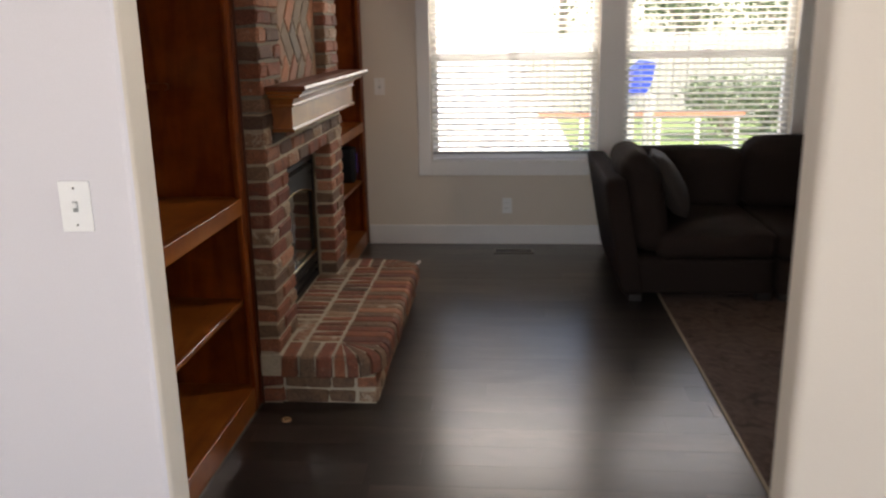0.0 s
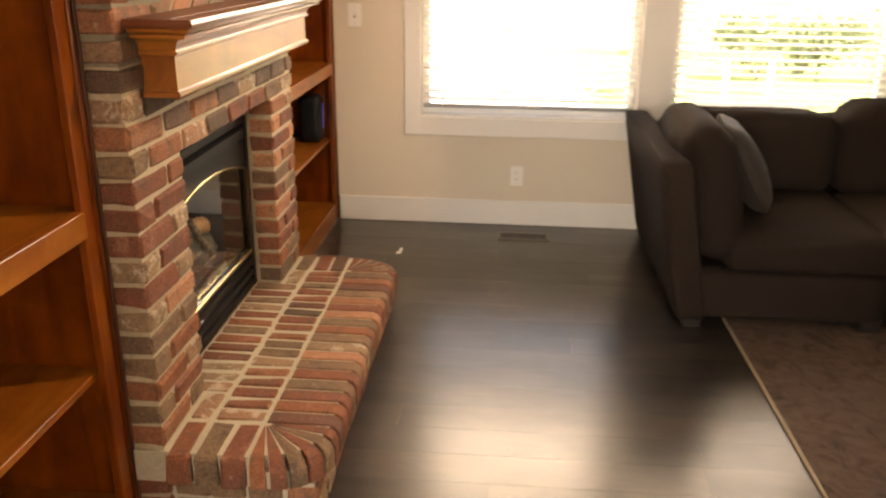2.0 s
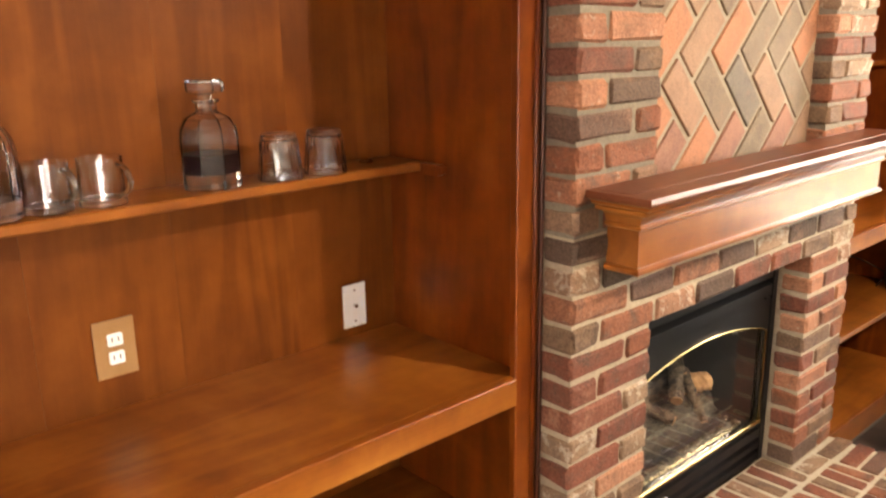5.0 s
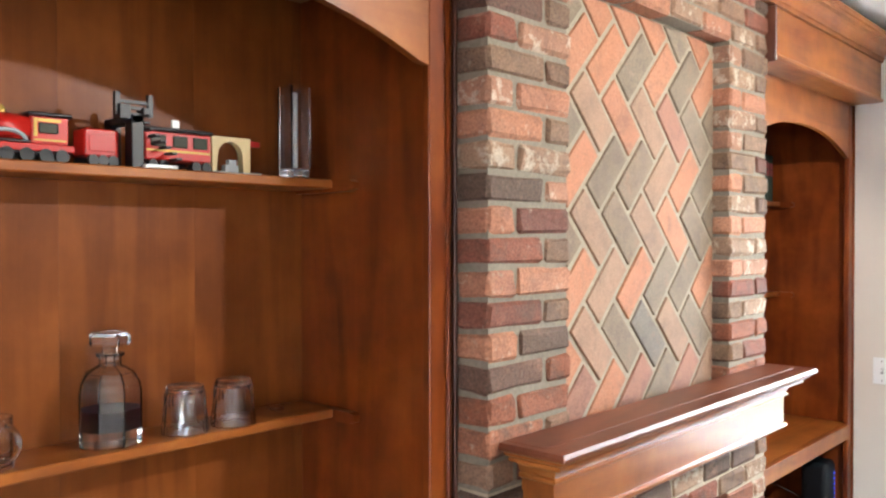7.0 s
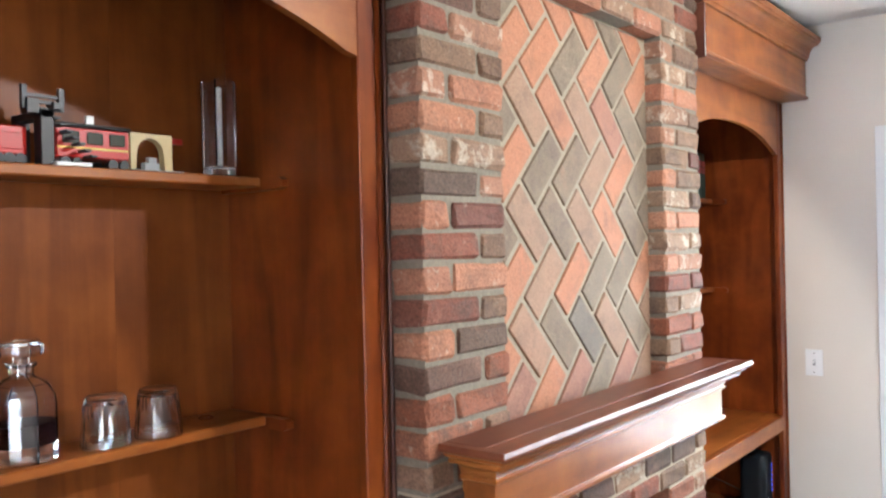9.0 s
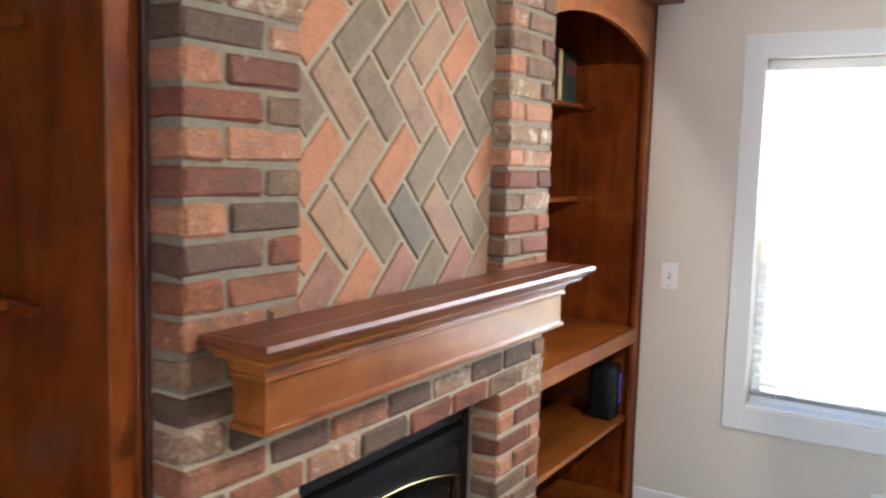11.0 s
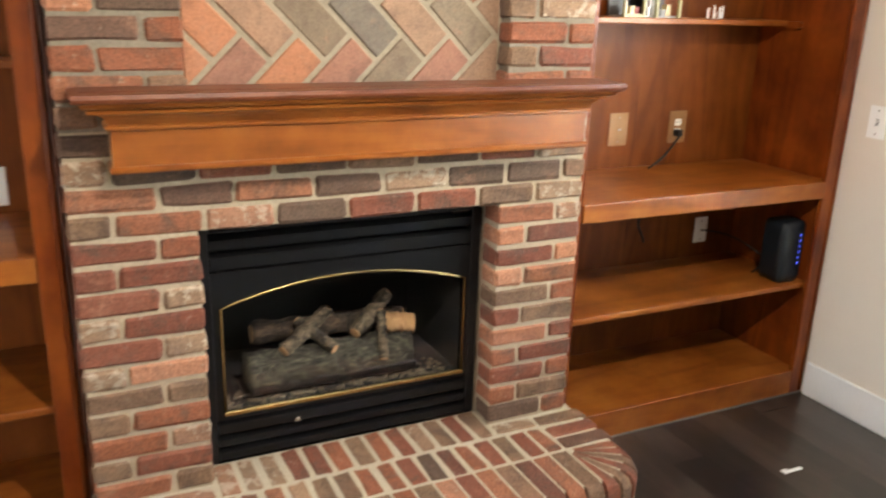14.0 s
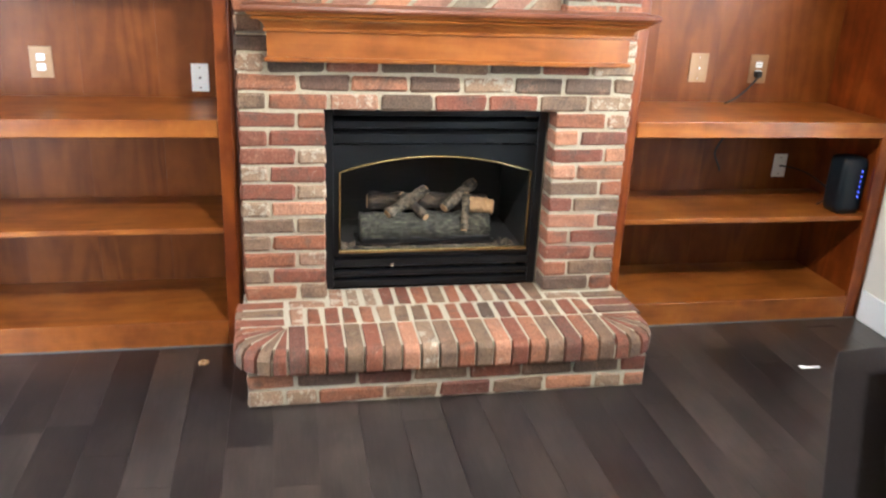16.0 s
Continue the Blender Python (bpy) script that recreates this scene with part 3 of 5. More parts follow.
# ---- hearth ----
hearth = thing("brick_hearth", (0.2, 0, 0), "raised brick hearth with rounded rowlock edge and fanned corners", "hearth")
HB_X, HB_L, HB_R = 0.417, -0.755, 0.775
for bed6 in ((-0.005, HB_X - 0.008, HB_L + 0.008, HB_R - 0.008, 0, 0.135), (-0.11, 0.238, -0.775, 0.79, 0.1351, Z0 - 0.004), (0.2381, 0.425, -0.605, 0.62, 0.1351, Z0 - 0.004)):
    part("mortar_bed", box(*bed6), MORTAR_HEARTH, hearth, "sandy cream mortar")
NX, NL, NR, NZ0 = 0.455, -0.800, 0.812, 0.135      # nosing


def nose_brick(y0, y1, tone):
    """A rowlock brick with a rounded front, its length along x."""
    pts = [(0.238, NZ0), (NX - 0.018, NZ0)]
    for k in range(4):
        a = radians(-90 + 30 * k)
        pts.append((NX - 0.018 + 0.018 * math.cos(a), NZ0 + 0.018 + 0.018 * math.sin(a)))
    for k in range(5):
        a = radians(22.5 * k)
        pts.append((NX - 0.035 + 0.035 * math.cos(a), Z0 - 0.035 + 0.035 * math.sin(a)))
    pts.append((0.238, Z0))
    j = random.uniform(-0.003, 0.003)
    pts = [(x + j, z + j * 0.3) for x, z in pts]
    part("brick", prism(pts, "y", y0, y1, 0.003), CLAY[tone], hearth)


P_L, P_R = -0.605, 0.620
n = 18
for i in range(n):
    a = P_L + (P_R - P_L) * i / n
    b = P_L + (P_R - P_L) * (i + 1) / n
    nose_brick(a + 0.0045, b - 0.0045, "MRMGMGPTGRGPMRGMRG"[i])
    lay(hearth, 0.078, 0.228, a + 0.0045, b - 0.0045, 0.14, Z0, "TRMRRTGGRRMDMRMGMR"[i])
for i in range(13):
    a = IN_L + (IN_R - IN_L) * i / 13
    b = IN_L + (IN_R - IN_L) * (i + 1) / 13
    lay(hearth, -0.106, 0.068, a + 0.0045, b - 0.0045, 0.14, Z0, "TTTMMRGRMTGMG"[i])
for a, b in ((P_L, IN_L), (IN_R, P_R)):
    lay(hearth, 0.004, 0.068, a + 0.005, b - 0.005, 0.14, Z0, "T")
for side, (e0, e1) in enumerate(((NL, P_L), (P_R, NR))):
    for i in range(3):
        lay(hearth, 0.006 + 0.0765 * i, 0.006 + 0.0765 * (i + 1) - 0.009, e0, e1 - 0.008 if side == 0 else e1, NZ0, Z0, "RGMGMD"[i + 3 * side])
    # fan of wedge bricks round the corner
    py, s = (P_L, -1) if side == 0 else (P_R, 1)
    out = abs((NL if side == 0 else NR) - py)
    deep = NX - 0.238

    def rim(t, inset):
        """A point on the rounded outline of the corner, t from 0 (side) to 1 (front)."""
        A, B, r = out - inset, deep - inset, 0.15
        arc = r * math.pi / 2
        d = t * (A + B - 2 * r + arc)
        if d < B - r:
            x, y = d, A
        elif d < B - r + arc:
            a = (d - B + r) / r
            x, y = B - r + r * math.sin(a), A - r + r * math.cos(a)
        else:
            x, y = B, A - r - (d - B + r - arc)
        return 0.236 + x, py + s * y
    bed = [rim(k / 24, 0.014) for k in range(25)]
    part("mortar_bed", prism([(0.236, py), *bed], "z", NZ0 + 0.004, Z0 - 0.042), MORTAR_HEARTH, hearth)
    part("mortar_bed", prism([(0.236, py), *[rim(k / 24, 0.034) for k in range(25)]], "z", Z0 - 0.0415, Z0 - 0.002), MORTAR_HEARTH, hearth)
    m = 6
    for i in range(m):
        t0, t1 = i / m + 0.018, (i + 1) / m - 0.018
        c = Vector((0.236, py))
        bm = bmesh.new()
        levels = []
        for z, inset in ((NZ0, 0.014), (NZ0 + 0.012, 0.0), (Z0 - 0.036, 0.0), (Z0 - 0.014, 0.009), (Z0 - 0.003, 0.026), (Z0, 0.040)):
            o = [Vector(rim(t0 + (t1 - t0) * k / 3, inset)) for k in range(4)]
            ring = [c.lerp(Vector(rim(t0 + 0.01, 0.04)), 0.13), *o, c.lerp(Vector(rim(t1 - 0.01, 0.04)), 0.13)]
            levels.append([bm.verts.new((p.x, p.y, z)) for p in ring])
        for lo, hi in zip(levels, levels[1:]):
            for k in range(6):
                bm.faces.new((lo[k], lo[(k + 1) % 6], hi[(k + 1) % 6], hi[k]))
        bm.faces.new(levels[0])
        bm.faces.new(levels[-1])
        part("brick", bm, CLAY["RMGMGM"[i]], hearth)
# base courses
base_tones = iter("TTRGMGPTP" + "RDMGMGDM")
for k, cuts in ((0, (-0.62, -0.50, -0.255, -0.05, 0.155, 0.36, 0.56, 0.68)), (1, (-0.58, -0.36, -0.15, 0.06, 0.265, 0.47, 0.66))):
    z0, z1 = (0.002, 0.062) if k == 0 else (0.072, 0.130)
    edges = [HB_L, *cuts, HB_R]
    for a, b in zip(edges, edges[1:]):
        lay(hearth, HB_X - 0.09, HB_X, a + 0.005, b - 0.005, z0, z1, next(base_tones))
    for y0, y1 in ((HB_L, HB_L + 0.09), (HB_R - 0.09, HB_R)):
        sp = (0.105, 0.215) if k else (0.0, 0.2)
        xs = [0.004, *(v for v in sp if v > 0.01), HB_X - 0.1]
        for a, b in zip(xs, xs[1:]):
            lay(hearth, a, b, y0, y1, z0, z1, "G")

# ---- mantel shelf ----
mantel = thing("mantel_shelf", (0.1, 0, 1.19), "cherry wood mantel with stepped crown moulding and glossy top", "mantel")
MB_L, MB_R, MB_X = -0.651, 0.690, 0.086


def mantel_ring(name, prof, mat):
    """A profile of (outward, height) carried round the two ends and the front of the mantel, with mitred corners."""
    bm = bmesh.new()
    rows = []
    for o, z in prof:
        rows.append([bm.verts.new(c) for c in ((0.0, MB_L - o, z), (MB_X + o, MB_L - o, z), (MB_X + o, MB_R + o, z), (0.0, MB_R + o, z))])
    k = len(rows)
    for i in range(k):
        a, b = rows[i], rows[(i + 1) % k]
        for j in range(3):
            bm.faces.new((a[j], a[j + 1], b[j + 1], b[j]))
    bm.faces.new([r[0] for r in rows])
    bm.faces.new([r[3] for r in rows][::-1])
    return part(name, bm, mat, mantel)


mantel_ring("apron", [(0, 1.198), (0, 1.2935), (-0.05, 1.2935), (-0.05, 1.198)], APRON)
mantel_ring("bead", [(-0.03, 1.190), (0.005, 1.190), (0.009, 1.194), (0.009, 1.202), (0.005, 1.206), (0.0005, 1.207), (-0.03, 1.207)], APRON)
crown = [(-0.04, 1.294), (0.007, 1.294), (0.011, 1.297), (0.011, 1.304), (0.006, 1.307)]
crown += [(0.008 + 0.034 * (1 - math.cos(radians(a))), 1.308 + 0.030 * math.sin(radians(a))) for a in (10, 30, 50, 70, 90)]
crown += [(0.048, 1.339), (0.050, 1.347), (0.046, 1.349)]
crown += [(0.048 + 0.018 * math.sin(radians(a)), 1.350 + 0.013 * (1 - math.cos(radians(a)))) for a in (0, 30, 60, 90)]
crown += [(0.069, 1.364), (-0.04, 1.364)]
mantel_ring("crown_moulding", crown, APRON)
mantel_ring("top_edge", [(-0.02, 1.3645), (0.074, 1.3645), (0.081, 1.369), (0.083, 1.376), (0.080, 1.3855), (-0.02, 1.3855)], MANTEL_TOP)
part("top_board", box(0.001, MB_X + 0.02, MB_L - 0.06, MB_R + 0.06, 1.366, 1.3865), MANTEL_TOP, mantel, "glossy dark cherry top")
part("bottom_board", box(0.001, MB_X - 0.02, MB_L + 0.03, MB_R - 0.03, 1.200, 1.212), WOOD["y"], mantel)

# ---- gas fireplace insert ----
insert = thing("gas_fireplace", (-0.3, 0, Z0), "black steel gas fireplace insert with arched brass trim and ceramic logs", "fireplace insert")
FX = -0.112
OB, OT = Z0 + 0.001, Z0 + 11 * COURSE - 0.002
GY0, GY1, GZ0, GZC, GZT = -0.386, 0.402, 0.402, 0.736, 0.80


def arch_z(y, up=0.0):
    u = (y - (GY0 + GY1) / 2) / ((GY1 - GY0) / 2)
    return GZC + up + (GZT - GZC) * (1 - u * u)


# face plate with an arched opening
bm = bmesh.new()
N = 24
x_f, x_b = FX, FX - 0.012
outer, inner = [], []
ys = [GY0 + (GY1 - GY0) * i / N for i in range(N + 1)]
for xx in (x_f, x_b):
    o = [bm.verts.new((xx, y, 0.845)) for y in ys]
    p = [bm.verts.new((xx, y, arch_z(y))) for y in ys]
    for i in range(N):
        bm.faces.new((o[i], o[i + 1], p[i + 1], p[i]))
    outer.append(o)
    inner.append(p)
for i in range(N):
    bm.faces.new((inner[0][i], inner[0][i + 1], inner[1][i + 1], inner[1][i]))
part("arch_plate", bm, BLACK, insert)
part("face_plate", box(x_b, x_f, IN_L + 0.002, GY0, 0.375, 0.845), BLACK, insert)
part("face_plate", box(x_b, x_f, GY1, IN_R - 0.002, 0.375, 0.845), BLACK, insert)
part("face_plate", box(x_b, x_f, GY0, GY1, 0.375, GZ0), BLACK, insert)
part("side_frame", boxes([(FX - 0.03, FX + 0.006, IN_L + 0.002, IN_L + 0.035, OB, OT)], 0.003), BLACK, insert)
part("side_frame", boxes([(FX - 0.03, FX + 0.006, IN_R - 0.035, IN_R - 0.002, OB, OT)], 0.003), BLACK, insert)
for z0, z1 in ((OT - 0.040, OT - 0.002), (OT - 0.088, OT - 0.048), (0.848, OT - 0.098)):
    part("louvre", prism([(FX - 0.02, z0), (FX + 0.004, z0 + 0.006), (FX + 0.004, z1 - 0.008), (FX - 0.02, z1)], "y", IN_L + 0.037, IN_R - 0.037), BLACK, insert)
for z0, z1 in ((0.325, 0.368), (0.283, 0.316), (OB, 0.274)):
    part("louvre", prism([(FX - 0.02, z0), (FX + 0.004, z0 + 0.006), (FX + 0.004, z1 - 0.006), (FX - 0.02, z1)], "y", IN_L + 0.037, IN_R - 0.037), BLACK, insert)
part("badge", box(FX + 0.003, FX + 0.007, -0.175, -0.16, 0.33, 0.342, 0.001), STEEL, insert, "small bright metal badge")
# brass trim
trim_pts = [(FX + 0.004, GY0, GZ0), (FX + 0.004, GY0, GZC)] + [(FX + 0.004, y, arch_z(y)) for y in ys[1:-1]] + [(FX + 0.004, GY1, GZC), (FX + 0.004, GY1, GZ0)]
part("brass_trim", tube(trim_pts, 0.0045, 8), BRASS, insert, "thin brass arch trim", True)
part("brass_sill", box(FX - 0.002, FX + 0.012, GY0 - 0.005, GY1 + 0.005, GZ0 - 0.009, GZ0 + 0.005, 0.002), BRASS, insert, "polished brass sill")
gl = part("glass_door", box(FX - 0.011, FX - 0.007, GY0 + 0.001, GY1 - 0.001, GZ0 + 0.001, GZT - 0.001), FIRE_GLASS, insert, "clear fire glass")
gl.visible_shadow = False
part("firebox", boxes([(-0.60, -0.585, -0.43, 0.42, 0.28, 0.92), (-0.585, FX - 0.03, -0.43, -0.415, 0.28, 0.92), (-0.585, FX - 0.03, 0.405, 0.42, 0.28, 0.92), (-0.585, FX - 0.03, -0.415, 0.405, 0.90, 0.92), (-0.585, FX - 0.03, -0.415, 0.405, 0.36, 0.385)]), SOOT_SHADE, insert)
bm = bmesh.new()
for i in range(260):
    p = (random.uniform(-0.27, -0.14), random.uniform(-0.37, 0.37), 0.388)
    r = random.uniform(0.004, 0.011)
    bmesh.ops.create_icosphere(bm, subdivisions=1, radius=r, matrix=Matrix.Translation(p) @ Matrix.Diagonal((1, 1.3, 0.7, 1)))
tagged(part("ember_gravel", bm, EMBER, insert, "pale ash and ember gravel"), kind="stuff")
part("burner_tray", box(-0.33, -0.20, -0.31, 0.29, 0.386, 0.405, 0.004), BLACK, insert)


def log(a, b, r, knob=0.18, cut=True, seed=0, mat=None, label="rough grey-brown ceramic log"):
    """A rough ceramic log between two points, its ends pale as if sawn."""
    a, b = Vector(a), Vector(b)
    bm = bmesh.new()
    n, m = 20, 30
    d = (b - a).normalized()
    u = d.orthogonal().normalized()
    w = d.cross(u)
    rings = []
    for i in range(m + 1):
        c = a.lerp(b, i / m) + u * 0.15 * r * math.sin(3 * i / m + seed)
        row = []
        for k in range(n):
            t = 2 * math.pi * k / n
            side = Vector((math.cos(t), math.sin(t), 0))
            ridge = abs(noise.noise(side * 5.5 + Vector((0, 0, i * 0.35 + seed * 3))))
            rr = r * (1 + knob * noise.noise(side * 2 + Vector((0, 0, i * 0.32 + seed * 7))) + 0.16 - 0.5 * ridge)
            row.append(bm.verts.new(c + (u * math.cos(t) + w * math.sin(t)) * rr))
        rings.append(row)
    for p, q in zip(rings, rings[1:]):
        for k in range(n):
            bm.faces.new((p[k], p[(k + 1) % n], q[(k + 1) % n], q[k]))
    bm.faces.new(rings[0])
    bm.faces.new(rings[-1][::-1])
    ob = part("log", bm, mat or BARK, insert, label, True)
    if cut:
        bm = bmesh.new()
        for c, s in ((a, -1), (b, 1)):
            vs = [bm.verts.new(c + d * s * 0.002 + (u * math.cos(2 * math.pi * k / n) + w * math.sin(2 * math.pi * k / n)) * r * 0.86) for k in range(n)]
            vt = [bm.verts.new(v.co + d * s * 0.003) for v in vs]
            bm.faces.new(vs)
            bm.faces.new(vt)
            for k in range(n):
                bm.faces.new((vs[k], vs[(k + 1) % n], vt[(k + 1) % n], vt[k]))
        part("cut_end", bm, LOG_CUT, ob, "pale sawn end")
    return ob


log((-0.24, -0.295, 0.452), (-0.24, 0.268, 0.455), 0.060, 0.22, False, 1)
log((-0.34, -0.25, 0.545), (-0.33, 0.27, 0.540), 0.034, 0.3, True, 2, BARK_RED, "reddish-brown ceramic log")
log((-0.21, -0.178, 0.528), (-0.31, -0.005, 0.605), 0.021, 0.4, True, 3, BARK_TAN, "tan ceramic branch")
log((-0.185, -0.022, 0.520), (-0.31, -0.105, 0.580), 0.017, 0.4, True, 4, BARK_TAN, "tan ceramic branch")
log((-0.23, 0.068, 0.545), (-0.33, 0.212, 0.628), 0.022, 0.4, True, 5, BARK_TAN, "tan ceramic branch")
log((-0.175, 0.146, 0.462), (-0.27, 0.170, 0.590), 0.016, 0.4, True, 6, BARK_TAN, "tan ceramic branch")
log((-0.29, 0.17, 0.540), (-0.25, 0.285, 0.540), 0.032, 0.15, True, 7, LOG_CUT, "stripped orange-tan ceramic log end")
part("grate_bar", box(-0.192, -0.178, -0.29, 0.27, 0.402, 0.432, 0.004), BLACK, insert, "black grate bar")

# ---- bookcases ----
FXB, BACK = -0.10, -0.590


def arch_panel(y0, y1, z_spring, rise, z_top):
    """A valance with a low arch and small level shoulders at both ends."""
    pts = [(y0, z_top), (y1, z_top), (y1, z_spring)]
    n, sh = 28, 0.03
    for i in range(n + 1):
        y = y1 - sh - (y1 - y0 - 2 * sh) * i / n
        u = (y - (y0 + y1) / 2) / ((y1 - y0) / 2 - sh)
        pts.append((y, z_spring + 0.006 + rise * (1 - abs(u) ** 2.3)))
    pts.append((y0, z_spring))
    return prism(pts, "x", FXB - 0.022, FXB - 0.001)


def bookcase(y0, y1, strip, shelves, label, front=-0.440, rest=-0.368):
    """A tall built-in: gables, back boards, counter, shelves with side cleats, face frame, arched valance, soffit box."""
    s = thing("bookcase", ((FXB + BACK) / 2, (y0 + y1) / 2, 0), label, "bookcase", "built-in bookcases")
    st = 0.067
    a, b = y0 + 0.004, y1 - 0.004
    g0, g1 = a + st - 0.038, b - st + 0.038        # inner faces of the gables
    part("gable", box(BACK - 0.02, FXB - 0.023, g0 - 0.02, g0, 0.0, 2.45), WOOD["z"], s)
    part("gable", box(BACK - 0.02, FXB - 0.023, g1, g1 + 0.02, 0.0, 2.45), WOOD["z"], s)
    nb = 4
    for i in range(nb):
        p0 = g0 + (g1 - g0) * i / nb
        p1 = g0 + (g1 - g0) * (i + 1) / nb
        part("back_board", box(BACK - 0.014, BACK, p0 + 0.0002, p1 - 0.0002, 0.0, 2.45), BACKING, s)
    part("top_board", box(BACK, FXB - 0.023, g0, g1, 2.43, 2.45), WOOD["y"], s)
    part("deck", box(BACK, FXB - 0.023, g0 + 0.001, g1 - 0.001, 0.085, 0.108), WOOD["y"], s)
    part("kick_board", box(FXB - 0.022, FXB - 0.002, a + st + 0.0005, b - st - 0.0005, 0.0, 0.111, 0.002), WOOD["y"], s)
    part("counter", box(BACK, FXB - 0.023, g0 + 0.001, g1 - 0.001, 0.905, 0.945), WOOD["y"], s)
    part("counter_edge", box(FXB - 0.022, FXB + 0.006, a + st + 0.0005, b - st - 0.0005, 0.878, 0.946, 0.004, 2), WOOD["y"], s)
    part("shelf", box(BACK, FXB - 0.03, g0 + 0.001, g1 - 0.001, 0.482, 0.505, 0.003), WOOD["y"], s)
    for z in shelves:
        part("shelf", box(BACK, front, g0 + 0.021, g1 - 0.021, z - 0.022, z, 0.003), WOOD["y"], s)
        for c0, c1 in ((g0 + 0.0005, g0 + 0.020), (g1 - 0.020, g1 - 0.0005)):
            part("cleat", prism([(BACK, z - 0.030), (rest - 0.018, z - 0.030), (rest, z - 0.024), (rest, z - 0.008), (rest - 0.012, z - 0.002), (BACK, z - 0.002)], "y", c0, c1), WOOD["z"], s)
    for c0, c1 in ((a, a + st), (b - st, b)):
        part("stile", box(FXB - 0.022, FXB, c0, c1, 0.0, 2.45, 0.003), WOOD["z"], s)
        outer = c0 if c0 == a else c1
        part("stile_bead", tube([(FXB + 0.001, outer + (0.009 if c0 == a else -0.009), 0.012), (FXB + 0.001, outer + (0.009 if c0 == a else -0.009), 2.449)], 0.007, 10), WOOD["z"], s, "", True)
    part("valance", arch_panel(a + st + 0.0005, b - st - 0.0005, 2.197, 0.095, 2.45), WOOD["y"], s)
    # soffit box over the valance
    part("soffit_box", box(BACK, 0.018, a + 0.001, b - 0.001, 2.452, 2.635, 0.003), WOOD["y"], s)
    part("soffit_bead", prism([(0.018, 2.453), (0.027, 2.456), (0.029, 2.464), (0.019, 2.472)], "y", a + 0.001, b - 0.001), WOOD["y"], s)
    part("caulk_line", box(FXB - 0.0015, FXB + 0.006, a, b, 0.0005, 0.006, 0.002), SEALANT, s, "grey sealant line")
    # dark strip beside the brick
    part("edge_strip", box(FXB - 0.02, FXB + 0.012, *strip, 0.0, 2.45, 0.003), WOOD_DK, s, "dark stained edge strip")
    return s


left_case = bookcase(-2.066, -0.773, (-0.776, -0.765), (1.412, 1.970), "built-in cherry bookcase holding glassware and a toy train")
right_case = bookcase(0.773, 2.088, (0.765, 0.776), (1.557, 2.003), "built-in cherry bookcase with books, a toy house and a router", -0.425, -0.362)

# crown running over both bookcases and the brick
crown_run = thing("crown_moulding", (0.0, 0, 2.62), "cherry crown moulding over the bookcases and brick", "moulding", "", "structure")
prof = [(-0.02, 2.636), (0.026, 2.636), (0.028, 2.648), (0.034, 2.651)]
prof += [(0.034 + 0.036 * (1 - math.cos(radians(a))), 2.651 + 0.05 * math.sin(radians(a))) for a in (15, 35, 55, 75, 90)]
prof += [(0.076, 2.703), (0.078, 2.712), (0.086, 2.716), (0.088, 2.736), (-0.02, 2.736)]
part("moulding", prism(prof, "y", -2.066, 2.086), WOOD["y"], crown_run)
part("cap_board", box(-0.590, -0.021, -2.066, 2.086, 2.72, 2.734), WOOD["y"], crown_run)
part("panel_end", box(-0.095, 0.030, 0.7635, 0.7725, 2.44, 2.634, 0.003), WOOD_DK, crown_run)
part("panel_end", box(-0.095, 0.030, -0.7725, -0.7635, 2.44, 2.634, 0.003), WOOD_DK, crown_run)
cord = thing("loose_cord", (0.05, 0.95, 2.737), "thin pale cord curled on top of the crown", "cord")
part("cord", tube([(0.05 + 0.022 * math.cos(a * 0.9), 0.95 + 0.05 * a / 3, 2.739 + 0.018 * abs(math.sin(a * 1.3))) for a in [k * 0.35 for k in range(18)]], 0.002, 6), TOY_GREY, cord)

# ---- wall plates ----


def wall_plate(name, label, center, face, kind, mat=None, w=0.072, h=0.118, group=""):
    """A switch, socket or blank plate. face: the way it looks, '+x', '-y'."""
    mat = mat or PLATE
    t = thing(name, center, label, "wall plate", group)
    turn = {"+x": 0, "-y": -math.pi / 2}[face]
    m = Matrix.Translation(center) @ Matrix.Rotation(turn, 4, "Z")

    def put(nm, bm, material, lab=""):
        bm.transform(m)
        return part(nm, bm, material, t, lab)
    put("plate", box(0.0005, 0.006, -w / 2, w / 2, -h / 2, h / 2, 0.002, 2), mat)
    if kind == "switch":
        put("toggle_slot", box(0.006, 0.0075, -0.006, 0.006, -0.013, 0.013), TOY_GREY)
        put("toggle", box(0.006, 0.016, -0.004, 0.004, -0.002, 0.010, 0.001), PLATE)
    if kind == "socket":
        for z in (-0.02, 0.02):
            put("outlet", box(0.006, 0.009, -0.0165, 0.0165, z - 0.014, z + 0.014, 0.003), PLATE, "white duplex outlet face")
            put("slots", boxes([(0.009, 0.0096, -0.008, -0.0055, z - 0.004, z + 0.006), (0.009, 0.0096, 0.0055, 0.008, z - 0.004, z + 0.006)]), TOY_BLACK)
    if kind == "coax":
        put("jack", tube([(0.005, 0, 0), (0.014, 0, 0)], 0.005, 10), STEEL, "metal coax jack")
    for z in (-h * 0.36, h * 0.36):
        if kind != "socket":
            put("screw", tube([(0.005, 0, z), (0.0072, 0, z)], 0.003, 8), STEEL)
    return t


